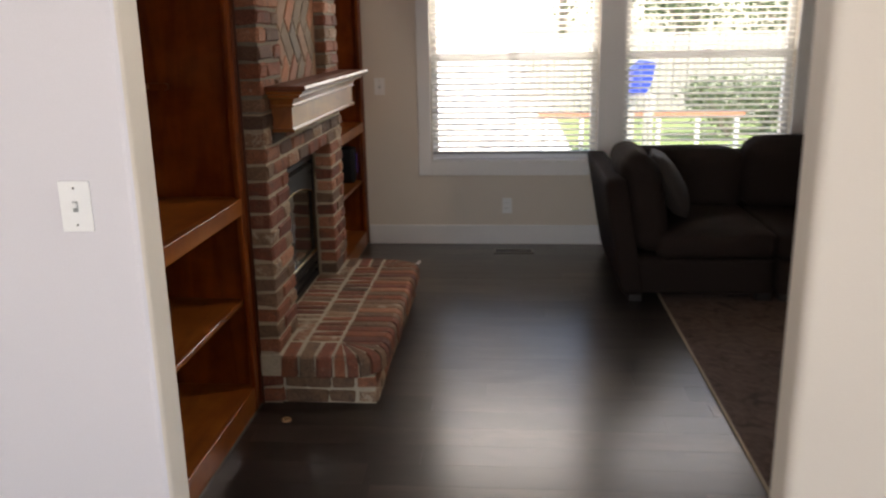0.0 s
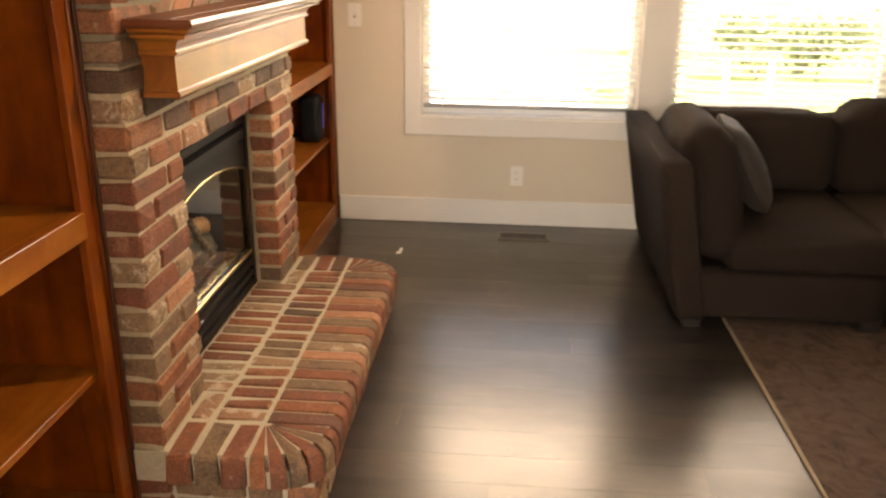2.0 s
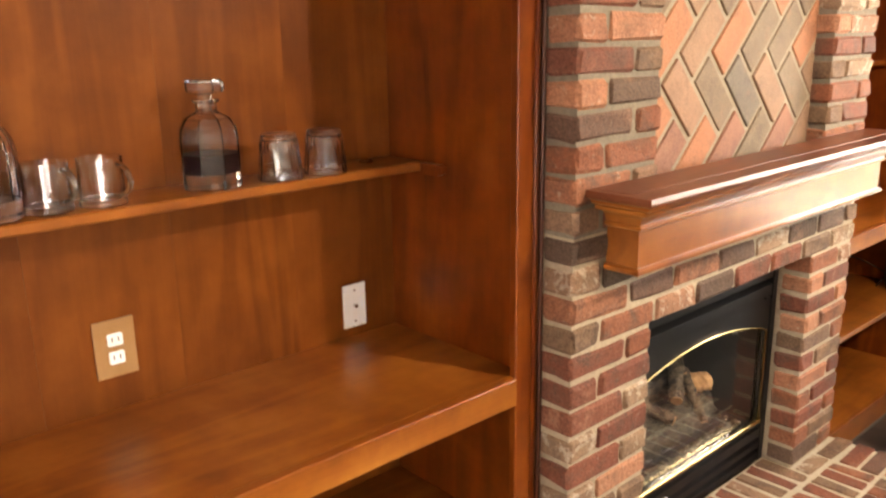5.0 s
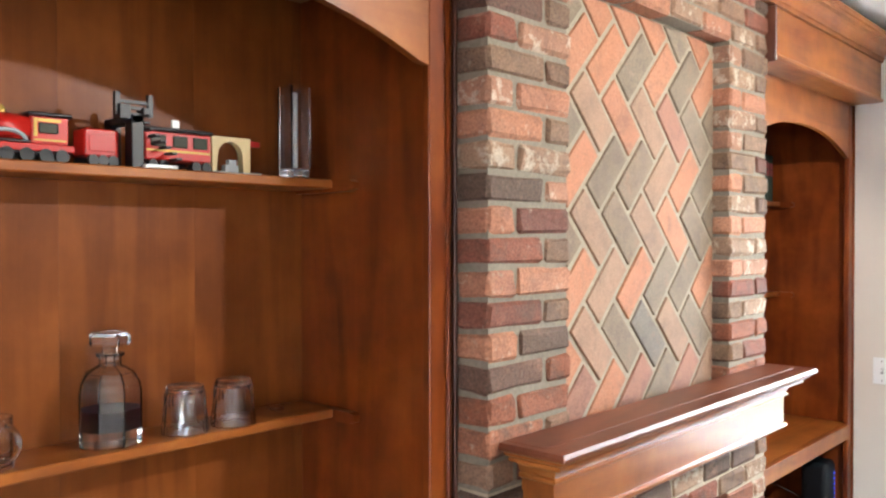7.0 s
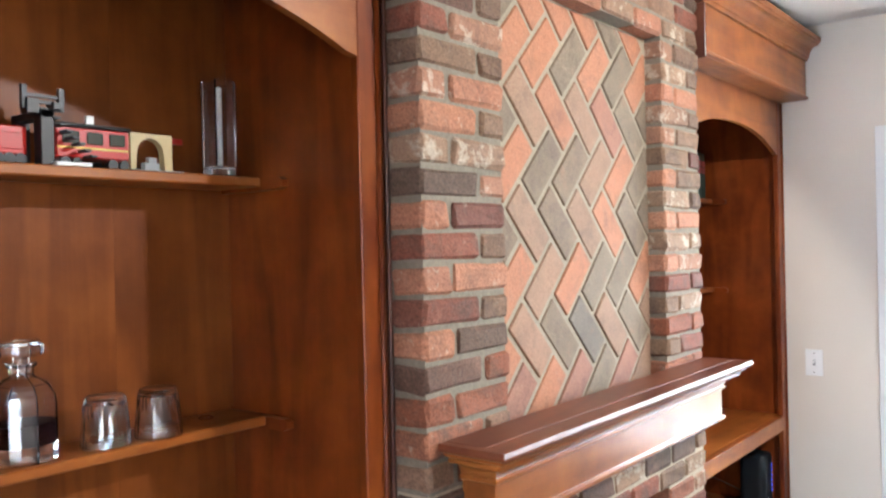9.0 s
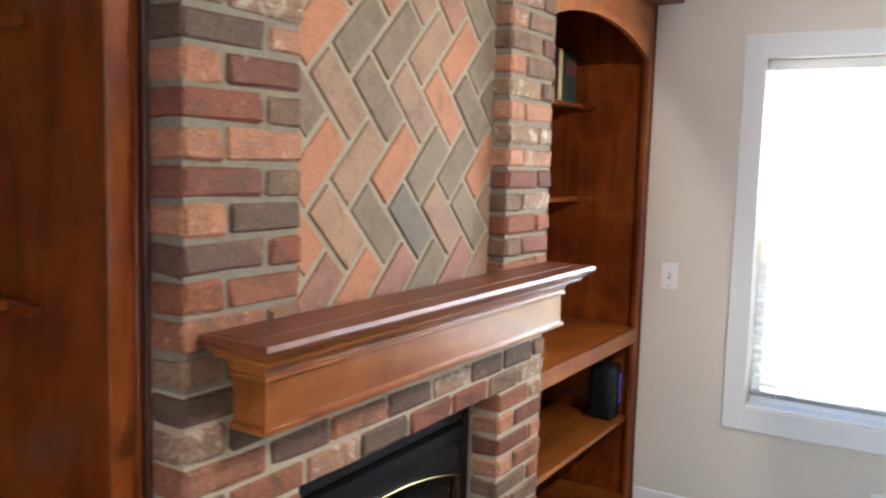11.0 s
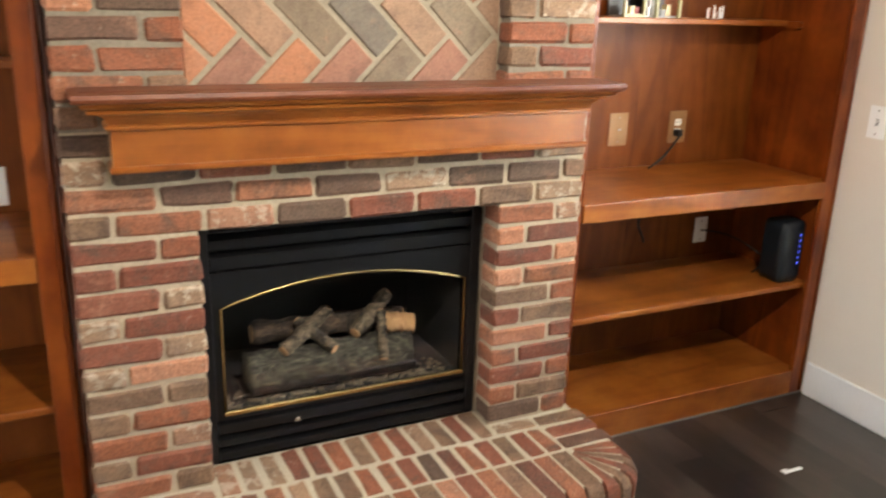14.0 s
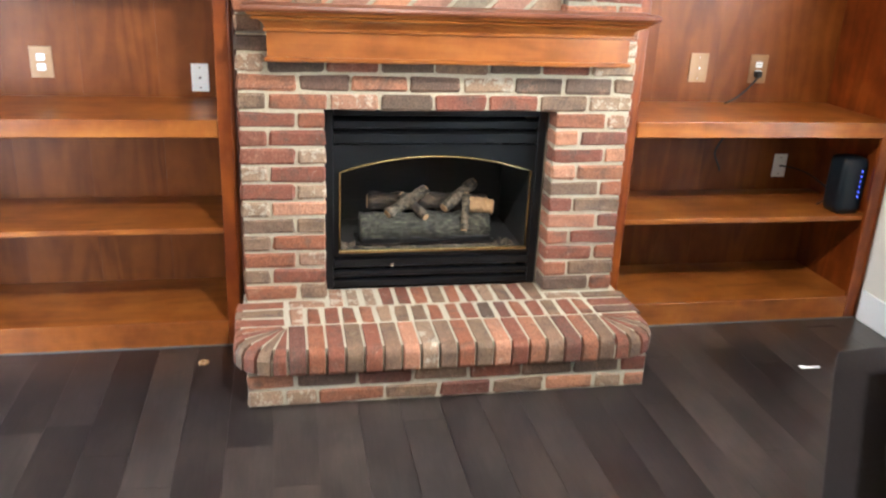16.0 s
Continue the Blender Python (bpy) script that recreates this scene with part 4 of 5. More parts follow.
wall_plate("light_switch", "white toggle light switch on the pale hall wall", (-0.042, -2.2005, 1.20), "-y", "switch", None, 0.078, 0.125)
wall_plate("light_switch", "white toggle light switch beside the window", (0.028, WY - 0.0005, 1.202), "-y", "switch", None, 0.078, 0.125)
wall_plate("wall_outlet", "white duplex outlet under the window", (0.975, WY - 0.0005, 0.30), "-y", "socket")
BK = BACK + 0.0005
wall_plate("cable_plate", "white coax plate in the bookcase", (BK, -0.945, 1.030), "+x", "coax")
wall_plate("wall_outlet", "duplex outlet with a light wooden plate", (BK, -1.57, 1.085), "+x", "socket", PLATE_WOOD, 0.088, 0.128)
wall_plate("blank_plate", "light wooden coax plate in the bookcase", (BK, 1.338, 1.108), "+x", "coax", PLATE_WOOD, 0.092, 0.135)
wall_plate("wall_outlet", "light wooden outlet plate with a black plug", (BK, 1.648, 1.107), "+x", "socket", PLATE_WOOD, 0.092, 0.135)
wall_plate("wall_outlet", "white outlet plate under the counter", (BK, 1.856, 0.629), "+x", "coax")

plug = thing("power_plug", (-0.57, 1.639, 1.07), "black plug and thin cord running to the counter", "plug")
part("plug_body", box(-0.580, -0.548, 1.625, 1.653, 1.070, 1.098, 0.004, 2), CABLE, plug)
part("cord", tube(bow((-0.550, 1.639, 1.077), (-0.53, 1.47, 0.949), 0.02), 0.0045, 8), CABLE, plug)
charger = thing("cable_adapter", (-0.56, 1.50, 0.80), "small black adapter with a dangling cable under the counter", "adapter")
part("adapter_body", box(-0.589, -0.548, 1.475, 1.53, 0.845, 0.904, 0.006, 2), CABLE, charger)
part("cord", tube([(-0.568, 1.50 + 0.02 * math.sin(k * 0.7), 0.85 - 0.022 * k) for k in range(12)], 0.0045, 8), CABLE, charger)
cable = thing("router_cable", (-0.5, 1.9, 0.506), "black cable from the outlet plate to the router", "cable")
part("cord", tube(bow((-0.580, 1.860, 0.629), (-0.29, 1.96, 0.57), -0.03) + bow((-0.285, 1.955, 0.55), (-0.30, 1.9, 0.51), 0.0, 5), 0.0035, 6), CABLE, cable)

# ---- router ----
router = thing("router", (-0.21, 1.96, 0.505), "dark teal upright router with blue lights on the shelf", "router")
part("body", soft(-0.275, -0.155, 1.900, 2.028, 0.509, 0.768, 0.022, 0.003, 9), DARK_PLASTIC, router, "", True)
for k in range(6):
    z = 0.585 + 0.024 * k
    part("indicator_light", box(-0.1555, -0.1495, 1.990, 1.995, z, z + 0.010, 0.001), LED, router, "blue indicator light")
part("foot_bar", box(-0.265, -0.165, 1.915, 2.015, 0.5052, 0.5105), CABLE, router)

# ---- glassware ----
SA, SB = 1.4125, 1.9705           # tops of the left upper shelves


def decanter(x, y, r, h, fill, label):
    """A cut-glass decanter with a thick base, a lip and a flat stopper."""
    t = thing("decanter", (x, y, SA), label, "decanter", "decanters")
    n = 8 if fill else 20
    o = [(0, 0.0), (r * 0.96, 0.0), (r, 0.006), (r, h * 0.47), (r * 0.95, h * 0.56), (r * 0.78, h * 0.645), (r * 0.42, h * 0.70), (r * 0.36, h * 0.72), (r * 0.36, h * 0.78), (r * 0.46, h * 0.80), (r * 0.46, h * 0.82)]
    i = [(r * 0.27, h * 0.82), (r * 0.27, h * 0.71), (r * 0.68, h * 0.63), (r * 0.87, h * 0.55), (r * 0.91, h * 0.47), (r * 0.91, h * 0.14), (0, h * 0.14)]
    part("bottle", lathe(o + i, (x, y, SA), n), GLASS, t, "cut glass bottle")
    if fill:
        part("liquor", lathe([(0, h * 0.142), (r * 0.90, h * 0.142), (r * 0.90, h * 0.32), (0, h * 0.32)], (x, y, SA), n), WINE, t, "dark red liquor")
        part("stopper", lathe([(0, h * 0.75), (r * 0.22, h * 0.75), (r * 0.24, h * 0.86), (r * 0.60, h * 0.885), (r * 0.66, h * 0.91), (r * 0.66, h * 0.975), (r * 0.56, h), (0, h)], (x, y, SA), n), GLASS, t)
    else:
        part("stopper", lathe([(0, h * 0.75), (r * 0.22, h * 0.75), (r * 0.22, h * 0.86), (r * 0.36, h * 0.93), (r * 0.30, h * 1.01), (r * 0.12, h * 1.08), (0, h * 1.09)], (x, y, SA), 14), GLASS, t)
    return t


def tumbler(x, y, r0, r1, h, label):
    """A cut tumbler with a thick base and fluted sides; r0 at the shelf, r1 at the top."""
    t = thing("tumbler", (x, y, SA), label, "glass", "tumblers")
    o = [(r0 - 0.004, 0.001), (r0 * 0.97, 0.001), (r0, 0.004), (r0 * 0.7 + r1 * 0.3, h * 0.3), (r0 * 0.45 + r1 * 0.55, h * 0.55), (r0 * 0.2 + r1 * 0.8, h * 0.8), (r1, h - 0.006), (r1 - 0.003, h), (0, h)]
    inside = [(0, h * 0.88), (r1 - 0.010, h * 0.875), (r1 - 0.005, h * 0.84), (r0 * 0.45 + r1 * 0.55 - 0.005, h * 0.5), (r0 - 0.004, 0.001)]
    bm = lathe(o + inside, (x, y, SA), 32)
    bmesh.ops.remove_doubles(bm, verts=bm.verts, dist=0.00005)
    for v in bm.verts:
        d = Vector((v.co.x - x, v.co.y - y))
        if d.length > r1 * 0.8 and 0.006 < v.co.z - SA < h - 0.008:
            a = math.atan2(d.y, d.x)
            k = 1 + 0.035 * math.cos(8 * a) * (1 if (v.co.z - SA) < h * 0.6 else -1)
            v.co.x, v.co.y = x + d.x * k, y + d.y * k
    part("tumbler_body", bm, GLASS, t)
    return t


def mug(x, y, label):
    t = thing("glass_mug", (x, y, SA), label, "mug", "glass mugs")
    r, h = 0.042, 0.092
    part("mug_body", lathe([(0, 0.001), (r * 1.05, 0.001), (r * 1.05, 0.008), (r, 0.014), (r, h), (r - 0.003, h), (r - 0.003, 0.014), (0, 0.012)], (x, y, SA), 40), GLASS, t)
    part("handle", tube([(x + 0.028 * math.sin(a) + 0.034, y + 0.020 + 0.012 * math.sin(a), SA + 0.05 + 0.03 * math.cos(a)) for a in [math.pi * k / 12 for k in range(13)]], 0.005, 8), GREENISH, t, "", True)
    return t


decanter(-0.515, -1.35, 0.064, 0.225, True, "square cut-glass decanter holding dark red liquor")
decanter(-0.515, -1.79, 0.064, 0.25, False, "round clear glass decanter with a pointed stopper")
tumbler(-0.485, -1.20, 0.050, 0.040, 0.102, "cut-glass tumbler standing upside down on the shelf")
tumbler(-0.475, -1.087, 0.050, 0.040, 0.102, "cut-glass tumbler standing upside down on the shelf")
mug(-0.505, -1.685, "clear glass mug with a thick green-tinted base")
mug(-0.495, -1.588, "clear glass mug with a thick green-tinted base")
coin = thing("small_trinket", (-0.53, -0.93, SA), "tiny shiny metal trinket on the shelf", "trinket")
part("trinket", lathe([(0, 0.001), (0.017, 0.001), (0.019, 0.004), (0.012, 0.009), (0, 0.010)], (-0.53, -0.93, SA), 14), STEEL, coin)

VX, VYC, VH = -0.475, -0.915, 0.215
vase = thing("tall_vase", (VX, VYC, SB), "tall narrow clear glass vase with a pale inner stem", "vase")
part("vase_foot", box(VX - 0.027, VX + 0.027, VYC - 0.027, VYC + 0.027, SB + 0.0005, SB + 0.022, 0.003), GLASS, vase, "thick glass foot")
for b4 in ((-0.027, -0.023, -0.027, 0.027), (0.023, 0.027, -0.027, 0.027), (-0.0225, 0.0225, -0.027, -0.023), (-0.0225, 0.0225, 0.023, 0.027)):
    part("pane", box(VX + b4[0], VX + b4[1], VYC + b4[2], VYC + b4[3], SB + 0.0225, SB + VH), GLASS, vase)
part("stem", box(VX - 0.006, VX + 0.006, VYC - 0.006, VYC + 0.006, SB + 0.0225, SB + VH - 0.012, 0.003), TOY_WHITE, vase, "pale frosted stem")

# ---- toy train ----
TX = -0.52
train = thing("toy_train", (TX, -1.303, SB), "red and black toy brick steam train with coach and footbridge", "toy train")


def wheels(y_list, r):
    for y in y_list:
        for x in (TX - 0.03, TX + 0.03):
            part("wheel", tube([(x - 0.004, y, SB + r + 0.001), (x + 0.004, y, SB + r + 0.001)], r, 12), TOY_BLACK, train)


loco = part("locomotive", boxes([(TX - 0.03, TX + 0.03, -1.638, -1.428, SB + 0.022, SB + 0.036), (TX - 0.026, TX + 0.026, -1.508, -1.438, SB + 0.036, SB + 0.088)], 0.002), TOY_RED, train)
part("boiler", tube([(TX, -1.598, SB + 0.066), (TX, -1.508, SB + 0.066)], 0.026, 14), TOY_RED, loco, "red boiler", True)
part("smokebox", tube([(TX, -1.643, SB + 0.066), (TX, -1.598, SB + 0.066)], 0.027, 14), TOY_BLACK, loco, "black smokebox")
part("chimney", lathe([(0, 0), (0.011, 0), (0.009, 0.02), (0.013, 0.032), (0, 0.032)], (TX, -1.623, SB + 0.088), 12), TOY_BLACK, loco)
part("dome", lathe([(0, 0), (0.010, 0), (0.010, 0.01), (0.005, 0.017), (0, 0.019)], (TX, -1.553, SB + 0.088), 12), TOY_GOLD, loco, "gold dome")
part("cab_roof", box(TX - 0.03, TX + 0.03, -1.513, -1.431, SB + 0.088, SB + 0.096, 0.003), TOY_BLACK, loco)
part("cab_band", boxes([(TX + 0.0262, TX + 0.028, -1.503, -1.497, SB + 0.05, SB + 0.084), (TX + 0.0262, TX + 0.028, -1.496, -1.453, SB + 0.078, SB + 0.084), (TX + 0.0262, TX + 0.028, -1.503, -1.443, SB + 0.042, SB + 0.045)]), TOY_GOLD, loco, "gold trim")
part("cab_window", box(TX + 0.0262, TX + 0.0275, -1.494, -1.458, SB + 0.056, SB + 0.076, 0.002), TOY_WINDOW, loco, "smoked window")
part("running_board", boxes([(TX - 0.034, TX + 0.034, -1.640, -1.510, SB + 0.0365, SB + 0.041), (TX + 0.0285, TX + 0.034, -1.600, -1.470, SB + 0.017, SB + 0.0215)], 0.001), TOY_BLACK, loco, "black running board and coupling rod")
part("wheel_arch", tube([(TX + 0.031, -1.553 + 0.035 * math.cos(a), SB + 0.040 + 0.018 * math.sin(a)) for a in [math.pi * k / 8 for k in range(9)]], 0.004, 6), TOY_GREY, loco)
wheels((-1.618, -1.588, -1.553, -1.518, -1.483, -1.453), 0.013)
tender = part("tender", boxes([(TX - 0.027, TX + 0.027, -1.408, -1.338, SB + 0.02, SB + 0.075)], 0.003), TOY_RED, train)
part("tender_panel", box(TX + 0.027, TX + 0.029, -1.400, -1.346, SB + 0.03, SB + 0.062, 0.001), TOY_RED, tender)
wheels((-1.393, -1.373, -1.353), 0.011)
coach = part("coach", boxes([(TX - 0.028, TX + 0.028, -1.283, -1.128, SB + 0.022, SB + 0.082)], 0.003), TOY_RED, train)
part("coach_roof", box(TX - 0.031, TX + 0.031, -1.288, -1.123, SB + 0.082, SB + 0.091, 0.004, 2), TOY_BLACK, coach, "black roof")
for y in (-1.271, -1.221, -1.173):
    part("coach_window", box(TX + 0.028, TX + 0.030, y, y + 0.034, SB + 0.05, SB + 0.075, 0.002), TOY_WINDOW, coach, "smoked window")
part("coach_stripe", box(TX + 0.028, TX + 0.0295, -1.281, -1.130, SB + 0.040, SB + 0.044), TOY_GOLD, coach)
wheels((-1.268, -1.243, -1.168, -1.143), 0.011)
bridge = part("footbridge", boxes([(TX + 0.032, TX + 0.062, -1.328, -1.303, SB, SB + 0.105), (TX - 0.06, TX + 0.062, -1.328, -1.303, SB + 0.09, SB + 0.105), (TX - 0.06, TX - 0.035, -1.328, -1.303, SB, SB + 0.105), (TX + 0.030, TX + 0.060, -1.352, -1.329, SB + 0.096, SB + 0.125), (TX + 0.030, TX + 0.060, -1.302, -1.285, SB + 0.108, SB + 0.122)], 0.001), TOY_BLACK, train, "black toy footbridge")
part("bridge_rail", boxes([(TX + 0.045, TX + 0.05, -1.353, -1.283, SB + 0.105 + 0.012 * k, SB + 0.111 + 0.012 * k) for k in range(3)] + [(TX + 0.043, TX + 0.053, y, y + 0.01, SB + 0.105, SB + 0.15) for y in (-1.358, -1.288)]), TOY_BLACK, bridge)
for k in range(7):
    y = -1.305 + 0.012 * k
    z = SB + 0.094 - 0.0115 * k
    part("stair_tread", box(TX + 0.034, TX + 0.066, y, y + 0.014, z - 0.005, z, 0.001), TOY_BLACK, bridge)
part("base_plate", box(TX + 0.03, TX + 0.08, -1.308, -1.238, SB, SB + 0.007, 0.001), TOY_WHITE, train)
part("platform_sign", box(TX + 0.01, TX + 0.016, -1.215, -1.198, SB + 0.093, SB + 0.110, 0.001), TOY_WHITE, coach, "small white sign")
gate = part("tan_arch", prism([(-1.115, SB + 0.008), (-1.103, SB + 0.008)] + [(-1.068 - 0.032 * math.cos(radians(a)), SB + 0.045 + 0.032 * math.sin(radians(a))) for a in range(0, 181, 20)] + [(-1.033, SB + 0.008), (-1.015, SB + 0.008), (-1.015, SB + 0.087), (-1.115, SB + 0.087)], "x", TX - 0.01, TX + 0.01), TOY_TAN, train, "tan toy station arch")
part("arch_sign", box(TX - 0.002, TX + 0.003, -1.013, -0.983, SB + 0.07, SB + 0.083, 0.001), TOY_RED, gate)
part("arch_base", box(TX - 0.02, TX + 0.03, -1.118, -0.998, SB, SB + 0.007, 0.001), TOY_GREY, gate)
part("luggage", boxes([(TX + 0.012, TX + 0.028, -1.093, -1.058, SB + 0.007, SB + 0.022), (TX + 0.014, TX + 0.026, -1.083, -1.063, SB + 0.022, SB + 0.034)], 0.001), TOY_GREY, gate)

# ---- books, toy house and trinket in the other bookcase ----
SC, SD = 1.5575, 2.0035


def book(y, w, h, d, cover, bands, label):
    t = thing("book", (-0.55, y + w / 2, SD), label, "book", "upright books")
    x1 = -0.445
    part("cover", boxes([(x1 - d, x1, y, y + 0.003, SD, SD + h), (x1 - d, x1, y + w - 0.003, y + w, SD, SD + h), (x1 - 0.004, x1, y + 0.003, y + w - 0.003, SD, SD + h)], 0.001), cover, t)
    part("pages", box(x1 - d + 0.004, x1 - 0.0045, y + 0.0032, y + w - 0.0032, SD + 0.003, SD + h - 0.004), PAPER, t)
    for z in bands:
        part("spine_band", box(x1, x1 + 0.0012, y + 0.004, y + w - 0.004, SD + h * z, SD + h * z + 0.03), BOOK_BAND, t, "red label on the spine")
    return t


y = 1.728
for w, h, mat, bands, lab in ((0.055, 0.235, BOOK_RED, (), "dark red cloth-bound book"), (0.040, 0.235, BOOK_CREAM, (), "thin cream cloth-bound book"),
                              (0.034, 0.225, BOOK_GREEN, (), "dark green cloth-bound book"), (0.042, 0.228, BOOK_GREEN, (0.55, 0.7), "dark green book with red spine labels"),
                              (0.042, 0.228, BOOK_GREEN, (0.55, 0.7), "dark green book with red spine labels"), (0.042, 0.225, BOOK_GREEN, (0.55, 0.7), "dark green book with red spine labels")):
    book(y, w, h, 0.108, mat, bands, lab)
    y += w + 0.0015

house = thing("toy_house", (-0.52, 1.36, SC), "olive and grey toy brick house with open floors", "toy house")
hx0, hx1 = -0.56, -0.45
frame_rows = []
for yy in (1.21, 1.30, 1.36, 1.47):
    frame_rows.append((hx1 - 0.012, hx1, yy, yy + 0.012, SC, SC + (0.25 if yy < 1.34 else 0.10)))
for z in (0.0, 0.085, 0.165, 0.238):
    frame_rows.append((hx1 - 0.011, hx1 - 0.001, 1.222, 1.30, SC + z, SC + z + 0.012))
for row in frame_rows:
    part("wall_bar", box(*row, 0.001), TOY_OLIVE, house)
# The shade inside the open floors is painted into the rear wall.
part("rear_wall", boxes([(hx0, hx0 + 0.01, 1.21, 1.48, SC, SC + 0.10), (hx0, hx0 + 0.01, 1.21, 1.315, SC + 0.10, SC + 0.25)], 0.001), TOY_SHADE, house)
for z in (0.006, 0.09, 0.17):
    part("floor_plate", box(hx0 + 0.011, hx1 - 0.013, 1.213, 1.31 if z > 0.01 else 1.478, SC + z - 0.006, SC + z, 0.001), TOY_GREY, house)
for z in (0.10, 0.18):
    part("toy_window", box(hx1 - 0.008, hx1 - 0.005, 1.224, 1.298, SC + z, SC + z + 0.062), TOY_WINDOW, house)
part("roof_slope", prism([(1.37, SC + 0.215), (1.385, SC + 0.222), (1.487, SC + 0.108), (1.474, SC + 0.100)], "x", hx0, hx1 + 0.004), TOY_OLIVE, house)
part("chimney_block", boxes([(hx0 + 0.02, hx0 + 0.06, 1.33, 1.37, SC, SC + 0.20), (hx0 + 0.015, hx0 + 0.065, 1.325, 1.375, SC + 0.20, SC + 0.212)], 0.001), TOY_BLACK, house)
for k, (yy, z, mat) in enumerate(((1.335, 0.02, TOY_WHITE), (1.40, 0.012, TOY_GREY), (1.425, 0.03, TOY_TAN), (1.345, 0.155, TOY_WHITE), (1.25, 0.022, TOY_TAN), (1.275, 0.02, BOOK_BAND))):
    part("furnishing", boxes([(hx1 - 0.05, hx1 - 0.02, yy, yy + 0.022, SC + 0.006, SC + 0.006 + z + 0.012)], 0.001), mat, house)
star = thing("metal_ornament", (-0.5, 1.70, SC), "small spiky silver ornament on the shelf", "ornament")
bm = bmesh.new()
for k in range(14):
    a, e = k * 2.4, radians(15 + (k * 37) % 60)
    c = Vector((-0.50, 1.685 + 0.04 * (k % 2), SC + 0.006))
    d = Vector((math.cos(a) * math.cos(e), math.sin(a) * math.cos(e), math.sin(e)))
    solid(bm, c.x - 0.002 + d.x * 0.02, c.x + 0.002 + d.x * 0.02, c.y - 0.002 + d.y * 0.03, c.y + 0.002 + d.y * 0.03, c.z - 0.006, c.z + 0.008 + d.z * 0.04)
# Silver's bright gleam is painted in as plain white.
part("ornament", bm, GLEAM_WHITE, star)

# ---- rug, vent, small things on the floor ----
rug = thing("area_rug", (3.2, -0.2, 0), "mottled brown and tan low-pile area rug", "rug")
RX0, RX1, RY0, RY1 = 1.905, 4.75, -1.72, 1.25
part("rug_body", box(RX0 + 0.012, RX1 - 0.012, RY0 + 0.012, RY1 - 0.012, 0.001, 0.012, 0.003), RUG, rug)
part("binding", boxes([(RX0, RX0 + 0.012, RY0, RY1, 0.001, 0.011), (RX1 - 0.012, RX1, RY0, RY1, 0.001, 0.011), (RX0 + 0.012, RX1 - 0.012, RY0, RY0 + 0.012, 0.001, 0.011), (RX0 + 0.012, RX1 - 0.012, RY1 - 0.012, RY1, 0.001, 0.011)], 0.002), RUG_EDGE, rug, "pale bound edge")

vent = thing("floor_vent", (1.025, 1.83, 0), "bronze metal floor register with slots", "vent")
VX0, VX1, VY0, VY1 = 0.878, 1.172, 1.787, 1.922
part("vent_frame", boxes([(VX0, VX1, VY0, VY0 + 0.025, 0.0005, 0.006), (VX0, VX1, VY1 - 0.025, VY1, 0.0005, 0.006), (VX0, VX0 + 0.02, VY0 + 0.025, VY1 - 0.025, 0.0005, 0.006), (VX1 - 0.02, VX1, VY0 + 0.025, VY1 - 0.025, 0.0005, 0.006)], 0.0015), VENT, vent)
for k in range(15):
    x = VX0 + 0.028 + k * 0.0174
    part("vent_slat", box(x, x + 0.007, VY0 + 0.025, VY1 - 0.025, 0.0005, 0.005), VENT, vent)
# Thin black sheet painted where the duct below would lie in shade.
part("duct", box(VX0 + 0.02, VX1 - 0.02, VY0 + 0.025, VY1 - 0.025, 0.0003, 0.0008), SOOT_SHADE, vent, "black sheet painted for the shaded duct opening")

# Added white piece imitating a small glint of sunlight on the floor.
scrap = thing("floor_glint", (0.35, 1.54, 0), "small white piece imitating a glint of sunlight on the dark floor", "scrap")
part("scrap", boxes([(0.344, 0.360, 1.500, 1.590, 0.0008, 0.0022), (0.334, 0.344, 1.50, 1.53, 0.0008, 0.002)], 0.0004), GLEAM_WHITE, scrap)
ring = thing("wood_ring", (0.055, -0.935, 0), "small pale wooden ring lying on the floor", "ring")
part("ring_body", lathe([(0.012, 0.001), (0.020, 0.001), (0.022, 0.005), (0.020, 0.010), (0.012, 0.010), (0.010, 0.005), (0.012, 0.001)], (0.055, -0.935, 0), 18), LOG_CUT, ring, "", True)

# ---- sectional sofa ----


def leg(t, x, y, z=0.0):
    part("leg", box(x - 0.04, x + 0.04, y - 0.035, y + 0.035, z, z + 0.055, 0.004), FOOT, t)


def sheared(bm, x_low, dx, z0, z1):
    """Leans a block sideways with height."""
    for v in bm.verts:
        v.co.x += dx * (v.co.z - z0) / (z1 - z0)
    return bm


def button(t, x, y, z):
    part("tuft_button", lathe([(0, 0.0), (0.012, 0.0), (0.010, 0.006), (0, 0.008)], (x, y, z), 12), SOFA, t)


SY0, SY1 = 0.70, 1.93
corner_seat = thing("sectional_sofa", (2.1, 1.3, 0.0), "dark brown upholstered corner seat of a sectional sofa", "sofa", "sectional sofa")
part("base", soft(1.70, 2.555, SY0, 1.72, 0.05, 0.27, 0.025, 0.002), SOFA, corner_seat, "", True)
part("seat_cushion", soft(1.86, 2.555, SY0 - 0.005, 1.62, 0.265, 0.425, 0.045, 0.012, 13, 0.004), SOFA, corner_seat, "", True)
part("side_back", sheared(soft(1.665, 1.80, 0.66, SY1, 0.05, 0.745, 0.025, 0.002), 1.66, -0.125, 0.05, 0.745), SOFA, corner_seat, "leaning upholstered side back", True)
part("side_cushion", sheared(soft(1.73, 1.955, SY0 + 0.01, 1.42, 0.30, 0.875, 0.09, 0.02, 13, 0.010, 3), 1.7, -0.10, 0.3, 0.875), SOFA, corner_seat, "plump side back cushion", True)
part("rear_back", soft(1.72, 2.555, 1.74, SY1, 0.05, 0.70, 0.03, 0.002), SOFA, corner_seat, "", True)
